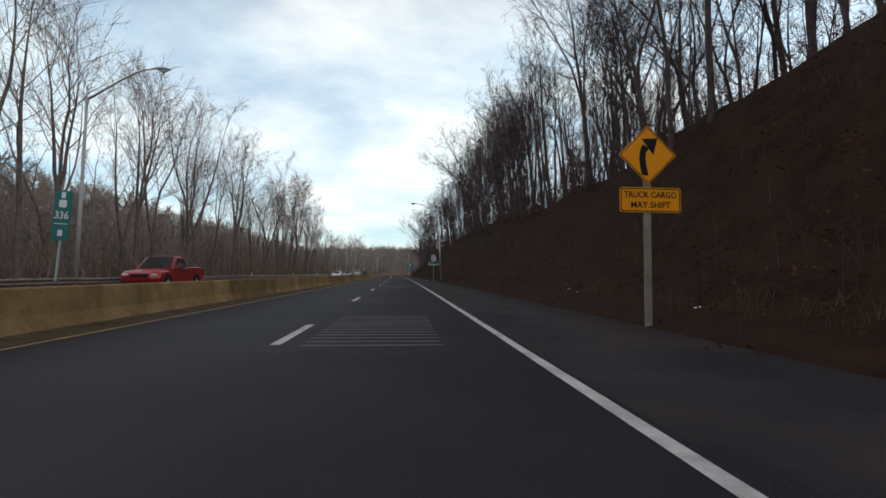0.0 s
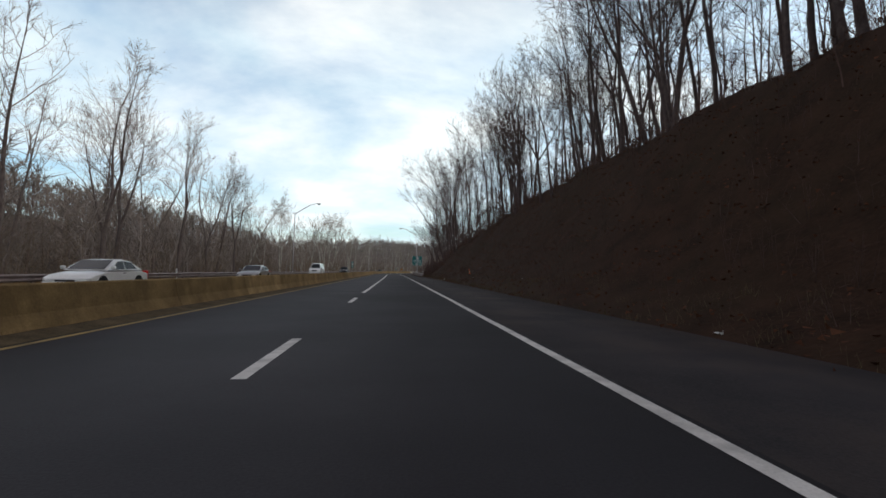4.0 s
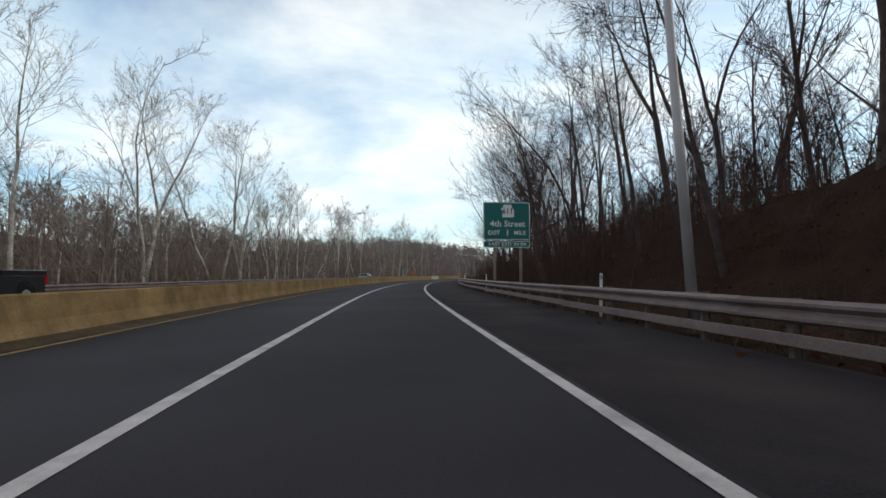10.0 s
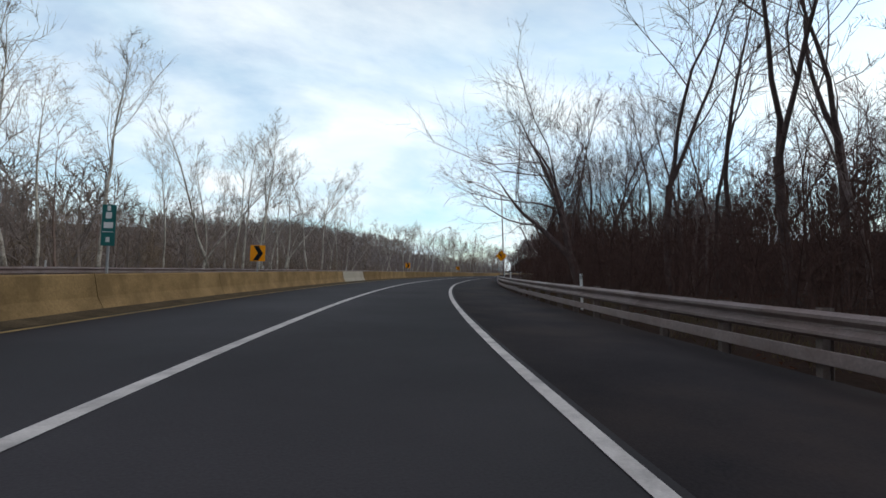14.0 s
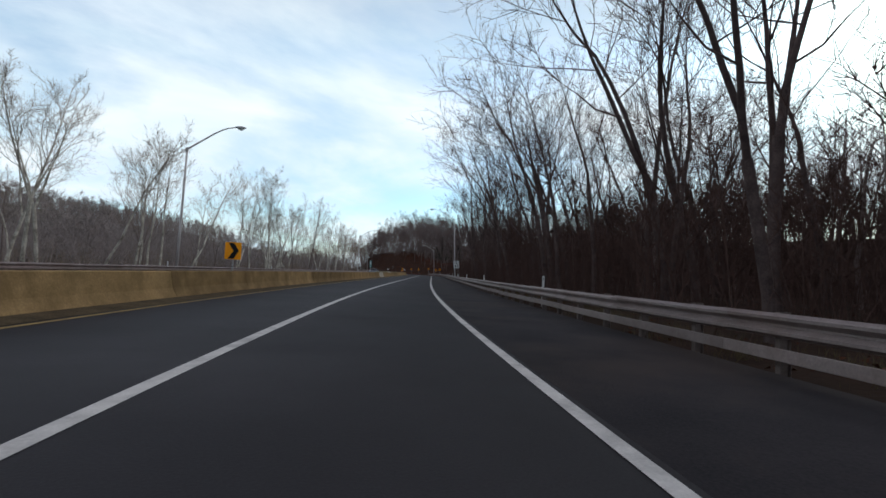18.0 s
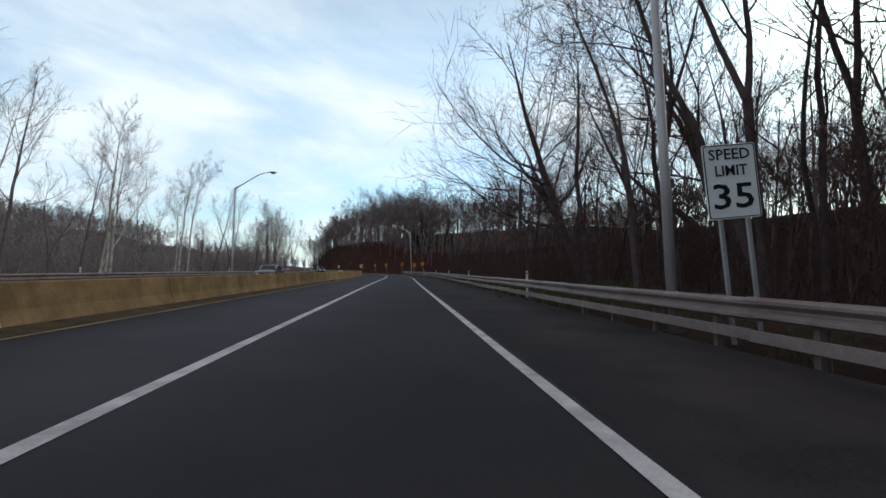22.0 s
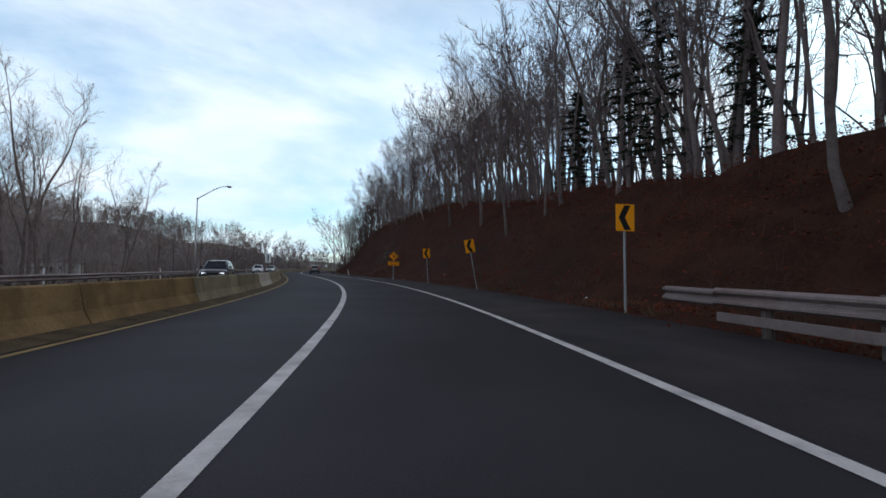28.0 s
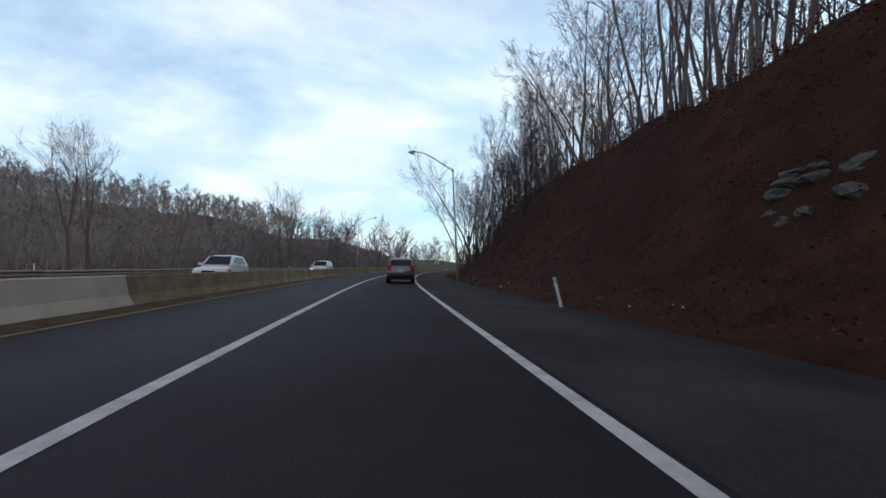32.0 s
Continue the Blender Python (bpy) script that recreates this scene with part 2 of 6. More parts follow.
M = {
    "asphalt": material("asphalt", (0.0326, 0.0313, 0.0348), (0.0543, 0.0519, 0.0564), 0.85, scale=0.35, fine=45, bump=0.3, stain=(0.0282, 0.0269, 0.0292), amount=0.6, stain_scale=0.15, spec=0.12),
    "shoulder": material("shoulder_asphalt", (0.0251, 0.0231, 0.0250), (0.0502, 0.0445, 0.0458), 0.9, scale=0.6, fine=40, bump=0.35, stain=(0.0627, 0.0454, 0.0363), amount=0.4, stain_scale=0.3),
    "white_line": material("worn_white_road_paint", (0.4791, 0.4593, 0.4368), (0.6666, 0.6390, 0.6048), 0.7, scale=3, fine=50, bump=0.2, stain=(0.2500, 0.2396, 0.2304), amount=0.6, stain_scale=2.0),
    "yellow_line": material("worn_yellow_road_paint", (0.26, 0.185, 0.075), (0.38, 0.275, 0.12), 0.7, scale=3, fine=50, stain=(0.12, 0.10, 0.07), amount=0.7, stain_scale=1.2),
    "grey_mark": material("worn_grey_marks", (0.1344, 0.1152, 0.1200), (0.2240, 0.1920, 0.1968), 0.8, scale=3, fine=50),
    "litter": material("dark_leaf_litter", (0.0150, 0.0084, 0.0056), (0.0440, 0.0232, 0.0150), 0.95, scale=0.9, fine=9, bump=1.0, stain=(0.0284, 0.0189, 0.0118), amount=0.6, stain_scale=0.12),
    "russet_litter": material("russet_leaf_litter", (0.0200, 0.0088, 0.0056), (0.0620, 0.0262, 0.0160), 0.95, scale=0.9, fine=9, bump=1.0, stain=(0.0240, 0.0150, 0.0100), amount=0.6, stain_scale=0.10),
    # paler litter of the far side, lightened further to put haze in its colour
    "floor": material("haze_paled_leaf_litter", (0.048, 0.038, 0.031), (0.105, 0.083, 0.067), 0.95, scale=0.9, fine=7, bump=1.0, stain=(0.0306, 0.0247, 0.0197), amount=0.6, stain_scale=0.10),
    "concrete": material("ochre_stained_concrete", (0.172, 0.116, 0.055), (0.352, 0.238, 0.112), 0.9, scale=0.7, fine=25, bump=0.25, stain=(0.1159, 0.0792, 0.0380), amount=0.6, stain_scale=1.1, vary=0.22),
    "concrete_grey": material("grey_olive_concrete", (0.165, 0.140, 0.088), (0.30, 0.258, 0.170), 0.9, scale=0.7, fine=25, bump=0.25, stain=(0.115, 0.098, 0.062), amount=0.6, stain_scale=1.1, vary=0.2),
    "concrete_new": material("pale_new_concrete", (0.37, 0.34, 0.275), (0.49, 0.45, 0.37), 0.85, scale=1.0, fine=30, bump=0.2),
    "debris": material("gutter_dirt", (0.045, 0.035, 0.022), (0.13, 0.10, 0.06), 0.95, scale=2.0, fine=20, bump=0.8),
    "steel": material("galvanised_steel", (0.1702, 0.1344, 0.1240), (0.2957, 0.2381, 0.2240), 0.6, 0.35, scale=1.5, fine=30, bump=0.08, stain=(0.1165, 0.0691, 0.0520), amount=0.5, stain_scale=1.0, spec=0.4, vary=0.12),
    "post_steel": material("weathered_post_steel", (0.1120, 0.0912, 0.0850), (0.2128, 0.1680, 0.1500), 0.7, 0.3, scale=4, fine=40),
    "pole": material("aluminium_pole", (0.3830, 0.3525, 0.3500), (0.5001, 0.4602, 0.4600), 0.5, 0.4, scale=1.2, fine=30, bump=0.05, spec=0.45),
    "lamp_glass": material("lamp_lens", (0.45, 0.45, 0.42), (0.55, 0.55, 0.52), 0.3, scale=4, fine=20, bump=0.0, spec=0.45),
    "bark": material("dark_bark", (0.0419, 0.0306, 0.0292), (0.1232, 0.0887, 0.0821), 0.95, scale=3, fine=28, bump=0.7),
    # grey bark, its own tone raised a little to include haze
    "bark_grey": material("grey_bark", (0.090, 0.070, 0.064), (0.205, 0.160, 0.145), 0.95, scale=3, fine=28, bump=0.6),
    "bark_pale": material("pale_sycamore_bark", (0.16, 0.14, 0.115), (0.56, 0.52, 0.45), 0.9, scale=1.4, fine=14, bump=0.4, spread=0.3),
    # brown twigs, colour raised a step to include haze
    "twig": material("brown_twigs", (0.125, 0.092, 0.080), (0.265, 0.195, 0.168), 0.95, scale=0.6, fine=8, bump=0.0),
    "twig_pale": material("pale_twigs", (0.17, 0.145, 0.12), (0.33, 0.29, 0.245), 0.95, scale=0.6, fine=8, bump=0.0),
    "brush": material("bare_brush", (0.0448, 0.0288, 0.0250), (0.1064, 0.0672, 0.0560), 0.95, scale=0.25, fine=3, bump=0.0),
    "understory": material("red_brown_undergrowth", (0.044, 0.026, 0.022), (0.100, 0.060, 0.050), 0.95, scale=0.15, fine=2.5, bump=0.0),
    # far, ridge and valley twigs: distance haze is put in as paler colour
    "far_twig": material("grey_brown_twigs", (0.090, 0.068, 0.064), (0.215, 0.165, 0.155), 0.95, scale=0.6, fine=8, bump=0.0),
    "ridge_twig": material("haze_paled_winter_woods", (0.150, 0.124, 0.110), (0.33, 0.275, 0.242), 0.95, scale=0.06, fine=0.8, bump=0.0),
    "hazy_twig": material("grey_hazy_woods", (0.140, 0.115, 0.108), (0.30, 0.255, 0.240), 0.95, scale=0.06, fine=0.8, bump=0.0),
    "river_brush": material("pale_bare_brush", (0.1150, 0.0862, 0.0607), (0.2600, 0.1960, 0.1380), 0.95, scale=0.25, fine=3, bump=0.0),
    "bank_leaves": material("dark_fallen_leaves", (0.0385, 0.0157, 0.0094), (0.1218, 0.0535, 0.0314), 0.95, scale=0.5, fine=5, bump=0.0),
    "leaves": material("dead_oak_leaves", (0.0627, 0.0149, 0.0092), (0.1709, 0.0456, 0.0256), 0.9, scale=0.5, fine=5, bump=0.0),
    "grass": material("dry_verge_grass", (0.055, 0.042, 0.024), (0.125, 0.098, 0.056), 0.95, scale=0.4, fine=6, bump=0.0),
    "tawny": material("tawny_dry_grass", (0.13, 0.075, 0.028), (0.30, 0.185, 0.075), 0.95, scale=0.4, fine=6, bump=0.0),
    "needles": material("dark_conifer_needles", (0.010, 0.016, 0.010), (0.030, 0.042, 0.026), 0.9, scale=0.8, fine=8, bump=0.0),
    "dark_rock": material("dark_shale", (0.030, 0.026, 0.023), (0.085, 0.074, 0.064), 0.9, scale=1.6, fine=18, bump=0.8),
    "green_grass": material("winter_green_grass", (0.040, 0.050, 0.014), (0.110, 0.120, 0.036), 0.95, scale=0.4, fine=6, bump=0.0),
    "rock": material("shale_rock", (0.0504, 0.0454, 0.0403), (0.1332, 0.1210, 0.1080), 0.9, scale=1.6, fine=18, bump=0.8),
    "sign_yellow": material("yellow_sheeting", (0.90, 0.315, 0.003), (0.95, 0.36, 0.005), 0.5, scale=1, fine=20, bump=0.02, spec=0.2),
    "sign_orange": material("faded_orange_sheeting", (0.80, 0.27, 0.004), (0.87, 0.31, 0.006), 0.5, scale=1, fine=20, bump=0.02, spec=0.15),
    "sign_green": material("green_sheeting", (0.003, 0.105, 0.098), (0.006, 0.140, 0.130), 0.5, scale=1, fine=20, bump=0.02, spec=0.45),
    "sign_white": material("white_sheeting", (0.62, 0.62, 0.60), (0.74, 0.74, 0.72), 0.5, scale=1, fine=20, bump=0.02, spec=0.45),
    "sign_black": material("black_legend", (0.012, 0.012, 0.013), (0.022, 0.022, 0.023), 0.6, scale=1, fine=20, bump=0.0),
    "sign_back": material("bare_sign_aluminium", (0.30, 0.30, 0.30), (0.42, 0.42, 0.42), 0.5, 0.6, scale=2, fine=20, bump=0.03, spec=0.45),
    "wood": material("weathered_timber", (0.16, 0.13, 0.10), (0.30, 0.25, 0.20), 0.9, scale=1.5, fine=20, bump=0.3),
    "tyre": material("tyre_rubber", (0.012, 0.012, 0.012), (0.024, 0.024, 0.024), 0.9, scale=5, fine=40),
    "rim": material("alloy_rim", (0.35, 0.35, 0.36), (0.48, 0.48, 0.49), 0.35, 0.7, scale=5, fine=40, bump=0.0, spec=0.45),
    "glass": material("dark_car_glass", (0.010, 0.012, 0.014), (0.020, 0.023, 0.026), 0.06, scale=1, fine=10, bump=0.0, spec=0.3),
    "lamp_clear": material("clear_headlamp", (0.60, 0.60, 0.58), (0.72, 0.72, 0.70), 0.15, scale=2, fine=10, bump=0.0, spec=0.45),
    "lamp_red": material("red_tail_lamp", (0.42, 0.012, 0.012), (0.55, 0.02, 0.02), 0.2, scale=2, fine=10, bump=0.0, spec=0.45),
    "trim": material("black_plastic_trim", (0.014, 0.014, 0.015), (0.028, 0.028, 0.029), 0.7, scale=3, fine=30),
    "orange_plastic": material("orange_plastic", (0.75, 0.12, 0.01), (0.85, 0.17, 0.02), 0.5, scale=2, fine=15, spec=0.45),
    "siding": material("white_siding", (0.34, 0.33, 0.31), (0.46, 0.45, 0.42), 0.8, scale=1, fine=15),
    "roofing": material("grey_shingle", (0.07, 0.065, 0.06), (0.13, 0.12, 0.11), 0.9, scale=2, fine=15),
}


def lit(name, c, strength):
    m = material(name, c, c, 0.2, bump=0.0, spec=0.4)
    b = m.node_tree.nodes["Principled BSDF"]
    b.inputs["Emission Color"].default_value = (*c, 1)
    b.inputs["Emission Strength"].default_value = strength
    return m


M["lamp_lit"] = lit("lit_headlamp", (0.95, 0.97, 1.0), 1.0)


def car_paint(name, c, metal=0.2):
    d = tuple(v * 0.85 for v in c)
    m = material(name, d, c, 0.28, metal, scale=0.8, fine=10, bump=0.0, spec=0.5)
    m.node_tree.nodes["Principled BSDF"].inputs["Coat Weight"].default_value = 0.6
    return m


# ---- plan of the road: bend (1/km, left positive) every 12 m from -12 m ----
KAPPA = [-0.99, -0.44, 0.20, 0.23, 0.20, 0.20, 0.16, 0.16, 0.14, 0.11, 0.10, 0.08, 0.06, 0.03, 0.15, 0.21, 0.25, 0.19, -0.28, -1.37, -2.42, -2.94, -3.31, -3.64, -4.01, -4.21, -4.30, -4.07, -3.84, -3.66, -3.39, -2.84, -2.06, -1.12, -0.48, -0.13, 0.00, 0.03, 0.04, -0.39, -0.38, 0.29, 1.47, 2.93, 4.38, 5.20, 5.53, 5.15, 4.28, 2.98, 1.61, 0.63, -0.25, -1.13, -1.85, -2.26, -2.50, -2.64, -2.73, -2.78, -2.81, -2.82, -2.83, -2.82, -2.82, -2.81, -2.81, -2.80]
FINE = np.arange(-80.0, 781.0, 1.0)
_k = np.interp(FINE, np.arange(len(KAPPA)) * 12.0 - 12.0, np.array(KAPPA) / 1000.0)
_k[FINE < -12] = 0.0
PSI = np.concatenate([[0], np.cumsum((_k[1:] + _k[:-1]) / 2)])
PSI -= np.interp(0, FINE, PSI)
_cx, _cy = -np.sin(PSI), np.cos(PSI)
RX = np.concatenate([[0], np.cumsum((_cx[1:] + _cx[:-1]) / 2)])
RY = np.concatenate([[0], np.cumsum((_cy[1:] + _cy[:-1]) / 2)])
RX -= np.interp(0, FINE, RX)
RY -= np.interp(0, FINE, RY)


def head(s):
    return float(np.interp(s, FINE, PSI))


def at(s, lat, z=0.0):
    """World place at s metres along the lane and lat metres left of its middle."""
    a = head(s)
    return Vector((np.interp(s, FINE, RX) - math.cos(a) * lat, np.interp(s, FINE, RY) - math.sin(a) * lat, z))


def here(s, lat, z=0.0, turn=0.0, tip=0.0):
    """Pose at s, lat: y along the road, x to the right."""
    p = at(s, lat, z)
    return pose(p.x, p.y, p.z, 0, tip, math.degrees(head(s)) + turn)


def plan(x, y):
    """s and lat of world places (arrays)."""
    x, y = np.asarray(x, float), np.asarray(y, float)
    best = np.full(x.shape, 1e18)
    s = np.zeros(x.shape)
    idx = np.zeros(x.shape, int)
    for i in range(0, len(FINE), 3):
        d2 = (x - RX[i]) ** 2 + (y - RY[i]) ** 2
        m = d2 < best
        best[m] = d2[m]
        idx[m] = i
    a = PSI[idx]
    ex, ey = x - RX[idx], y - RY[idx]
    s = FINE[idx] - ex * np.sin(a) + ey * np.cos(a)
    return s, -ex * np.cos(a) - ey * np.sin(a)


def wave(x, y):
    return (np.sin(x * 0.31 + 1.3 * np.sin(y * 0.17)) + np.sin(y * 0.37 + 1.1 * np.sin(x * 0.23 + 1)) + 0.6 * np.sin(x * 0.9 + y * 0.7) + 0.5 * np.sin(x * 1.5 - y * 1.3 + 2)) / 3.1


TOE = ([-80, 160, 185, 205, 235, 262, 300, 480, 505, 525, 540, 555, 780], [6.4, 6.4, 7.0, 9.5, 13, 24, 32, 34, 30, 20, 9, 6.6, 6.4])
CREST = ([-80, 0, 17, 36, 57, 80, 110, 140, 158, 176, 200, 235, 262, 300, 420, 445, 495, 515, 530, 545, 558, 570, 580, 600, 640, 780], [11.5, 11.5, 11.4, 8.3, 8.3, 10.3, 10.9, 11.3, 9.9, 7.0, 5.2, 3.4, 4, 5.5, 6.0, 7.6, 7.4, 6.2, 5.3, 5.0, 5.8, 6.7, 7.7, 10.6, 12, 12])


def ground_z(s, lat, x, y):
    """Height of the ground: verge, cut bank and crest on one side, river woods and a ridge on the other."""
    d = -lat
    toe, hc = np.interp(s, *TOE), np.interp(s, *CREST)
    run = hc / 0.92
    u = np.clip((d - toe) / run, 0, 1)
    bank = hc * (u + 0.10 * np.sin(u * 6.28) * -1)
    beyond = np.clip(d - toe - run, 0, 160)
    slope = np.interp(s, [205, 250, 500, 600, 640], [0.16, 0.06, 0.06, 0.06, 0.16])
    right = bank + slope * beyond - 0.0025 * slope * beyond ** 2 + (wave(x, y) + 0.5 * wave(x * 2.3 + 9, y * 2.1)) * (0.55 * np.clip((d - 6.5) / 4, 0, 1))
    right = np.where(d < 5.6, -0.16, right - 0.10 * np.clip((6.6 - d), 0, 1))
    far = np.clip((lat - 16.2) / 12, 0, 1)
    ridge = np.interp(s, [-80, 90, 265, 345, 480, 560, 640, 780], [10, 15, 14, 3, 2, 11, 26, 30])
    start = np.interp(s, [-80, 330, 480, 560], [36, 36, 60, 80])
    rise = np.clip((lat - start) / np.interp(s, [-80, 330, 480], [55, 55, 95]), 0, 1)
    left = np.where(lat < 16.0, -0.16, -1.1 * far + wave(x, y) * 0.35 * far + ridge * rise * rise * (3 - 2 * rise))
    knoll = 22 * np.exp(-((x + 120) / 75) ** 2 / 2 - ((y - 600) / 95) ** 2 / 2) * np.clip((lat - 60) / 60, 0, 1)
    left = np.maximum(left, knoll - 1.1)
    return np.where(lat < 0, right, np.where(lat < 30, np.minimum(left, 3), left))


def zat(s, lat):
    p = at(s, lat)
    return float(ground_z(np.array(s), np.array(lat), np.array(p.x), np.array(p.y)))


# ---- mesh helpers ----
def mesh_np(name, V, F):
    """Mesh from arrays of places and triangles."""
    V, F = np.asarray(V, np.float32), np.asarray(F, np.int32)
    me = bpy.data.meshes.new(name)
    me.vertices.add(len(V))
    me.vertices.foreach_set("co", V.ravel())
    k = F.shape[1]
    me.loops.add(F.size)
    me.loops.foreach_set("vertex_index", F.ravel())
    me.polygons.add(len(F))
    me.polygons.foreach_set("loop_start", np.arange(len(F), dtype=np.int32) * k)
    me.polygons.foreach_set("loop_total", np.full(len(F), k, np.int32))
    me.update()
    me.validate()
    return me


def part(name, data, mat, parent=None, label="", smooth=False):
    """One mesh object, from a bmesh or a mesh, under a thing or a part."""
    if isinstance(data, bmesh.types.BMesh):
        me = bpy.data.meshes.new(name)
        data.normal_update()
        data.to_mesh(me)
        data.free()
    else:
        me = data
    if mat and not me.materials:
        me.materials.append(mat)
    if smooth:
        me.shade_smooth()
    ob = new(name, me)
    if parent:
        ob.parent = parent
    if label:
        ob["label"] = label
    return ob


def thing(name, m, label, category, group="", kind=""):
    ob = new(name)
    ob.empty_display_size = 0.3
    ob.matrix_basis = m
    return tagged(ob, label, category, group, kind)


def box(bm, x0, x1, y0, y1, z0, z1, bevel=0.0):
    v = [bm.verts.new(p) for p in ((x0, y0, z0), (x1, y0, z0), (x1, y1, z0), (x0, y1, z0), (x0, y0, z1), (x1, y0, z1), (x1, y1, z1), (x0, y1, z1))]
    fs = [bm.faces.new([v[i] for i in q]) for q in ((3, 2, 1, 0), (4, 5, 6, 7), (0, 1, 5, 4), (1, 2, 6, 5), (2, 3, 7, 6), (3, 0, 4, 7))]
    if bevel:
        es = list({e for f in fs for e in f.edges})
        bmesh.ops.bevel(bm, geom=es, offset=bevel, segments=1, affect="EDGES")
    return bm


def tube(bm, pts, radii, n=8, caps=True):
    rings = []
    pts = [Vector(p) for p in pts]
    for i, p in enumerate(pts):
        d = (pts[min(i + 1, len(pts) - 1)] - pts[max(i - 1, 0)]).normalized()
        u = d.orthogonal().normalized() if abs(d.z) < 0.9 else d.cross(Vector((0, 1, 0))).normalized()
        w = d.cross(u)
        rings.append([bm.verts.new(p + radii[i] * (math.cos(6.2832 * k / n) * u + math.sin(6.2832 * k / n) * w)) for k in range(n)])
    for a, b in zip(rings, rings[1:]):
        for k in range(n):
            bm.faces.new((a[k], a[(k + 1) % n], b[(k + 1) % n], b[k]))
    if caps:
        bm.faces.new(rings[0][::-1])
        bm.faces.new(rings[-1])
    return bm


def prism(bm, outline, y0, y1):
    """An outline in x, z drawn out from y0 to y1."""
    a = [bm.verts.new((x, y0, z)) for x, z in outline]
    b = [bm.verts.new((x, y1, z)) for x, z in outline]
    n = len(outline)
    bm.faces.new(a)
    bm.faces.new(b[::-1])
    for i in range(n):
        bm.faces.new((a[i], b[i], b[(i + 1) % n], a[(i + 1) % n]))
    bmesh.ops.recalc_face_normals(bm, faces=bm.faces)
    return bm


def ribbon(name, profile, s0, s1, step=3.0, wobble=0.0):
    """A strip along the road with the given profile of (lat, z)."""
    ss = np.arange(s0, s1 + 0.01, step)
    V, F = [], []
    n = len(profile)
    rnd = random.Random(7)
    for i, s in enumerate(ss):
        for lat, z in profile:
            V.append(at(s, lat + (rnd.uniform(-wobble, wobble) if wobble else 0), z))
        if i:
            for k in range(n - 1):
                a = (i - 1) * n + k
                F.append((a, a + 1, a + n + 1, a + n))
    return mesh_np(name, V, F)


# ---- ground, road ----
def build_ground():
    def axis(lo, hi, step, far):
        mid = np.arange(lo, hi + 0.1, step)
        out = np.array([6, 14, 28, 55, 110, 220, 450, 900, 1700, far])
        return np.concatenate([lo - out[::-1], mid, hi + out])
    gx, gy = axis(-170, 300, 2.5, 2600), axis(-50, 760, 2.5, 2600)
    X, Y = np.meshgrid(gx, gy)
    s, lat = plan(X, Y)
    Z = ground_z(s, np.clip(lat, -220, 220), X, Y)
    away = np.hypot(np.maximum(np.maximum(-170 - X, X - 300), 0), np.maximum(np.maximum(-50 - Y, Y - 760), 0))
    Z = np.where(np.abs(lat) > 30, Z * np.exp(-np.maximum(away - 150, 0) / 300), Z)
    ny, nx = X.shape
    I = np.arange(nx * ny).reshape(ny, nx)
    F = np.stack([I[:-1, :-1], I[:-1, 1:], I[1:, 1:], I[1:, :-1]], -1).reshape(-1, 4)
    me = mesh_np("ground", np.stack([X, Y, Z], -1).reshape(-1, 3), F)
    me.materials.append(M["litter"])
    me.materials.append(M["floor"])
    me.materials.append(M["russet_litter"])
    # beyond the median the ground takes the litter paled for haze
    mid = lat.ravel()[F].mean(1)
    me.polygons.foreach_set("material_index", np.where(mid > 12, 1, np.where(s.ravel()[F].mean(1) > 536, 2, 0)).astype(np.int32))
    tagged(part("ground", me, None, smooth=True), "brown leaf-littered ground rising into a wooded cut bank", "ground", kind="structure")


build_ground()
tagged(part("road", ribbon("road", [(5.95, -0.3), (5.95, 0), (-1.95, 0), (-1.95, -0.3)], -75, 775), M["asphalt"]), "dark grey asphalt carriageway with two lanes", "road", kind="structure")
tagged(part("shoulder", ribbon("shoulder", [(-1.952, -0.3), (-1.952, -0.004), (-5.3, -0.03), (-5.75, -0.3)], -75, 775), M["shoulder"]), "worn asphalt shoulder with grit along its edge", "shoulder", kind="structure")
tagged(part("opposite_road", ribbon("opposite_road", [(16.0, -0.3), (15.6, 0), (6.6, 0), (6.6, -0.3)], -75, 775), M["asphalt"]), "opposite asphalt carriageway behind the concrete barrier", "road", kind="structure")


def stripe(name, lat, w, s0, s1, mat, label, z=0.006, group=""):
    tagged(part(name, ribbon(name, [(lat + w / 2, z), (lat - w / 2, z)], s0, s1, 2.0 if s1 - s0 > 10 else (s1 - s0) / 2, 0.006), mat), label, "road marking", group, "structure")


stripe("edge_line", -1.8, 0.15, -75, 775, M["white_line"], "solid white edge line")
stripe("lane_line", 1.8, 0.17, 108, 775, M["white_line"], "solid white line between the lanes")
for k in range(11):
    stripe("lane_dash", 1.8, 0.15, -15.7 + 11.62 * k, -12.8 + 11.62 * k, M["white_line"], "white dash of the broken lane line", group="lane dashes")
stripe("median_line", 5.34, 0.13, -75, 775, M["yellow_line"], "faded yellow line along the median")
stripe("opposite_median_line", 7.2, 0.13, -75, 775, M["yellow_line"], "faded yellow line of the opposite carriageway")
stripe("opposite_lane_line", 10.85, 0.13, -75, 775, M["white_line"], "white lane line of the opposite carriageway")
stripe("opposite_edge_line", 14.4, 0.13, -75, 775, M["white_line"], "white edge line of the opposite carriageway")
for s0 in (7.4, 38.0):
    for k in range(13):
        stripe("rumble_line", 0.35, 2.1, s0 + 0.42 * k, s0 + 0.42 * k + 0.1, M["grey_mark"], "thin pale grey line across the lane", group="rumble lines")
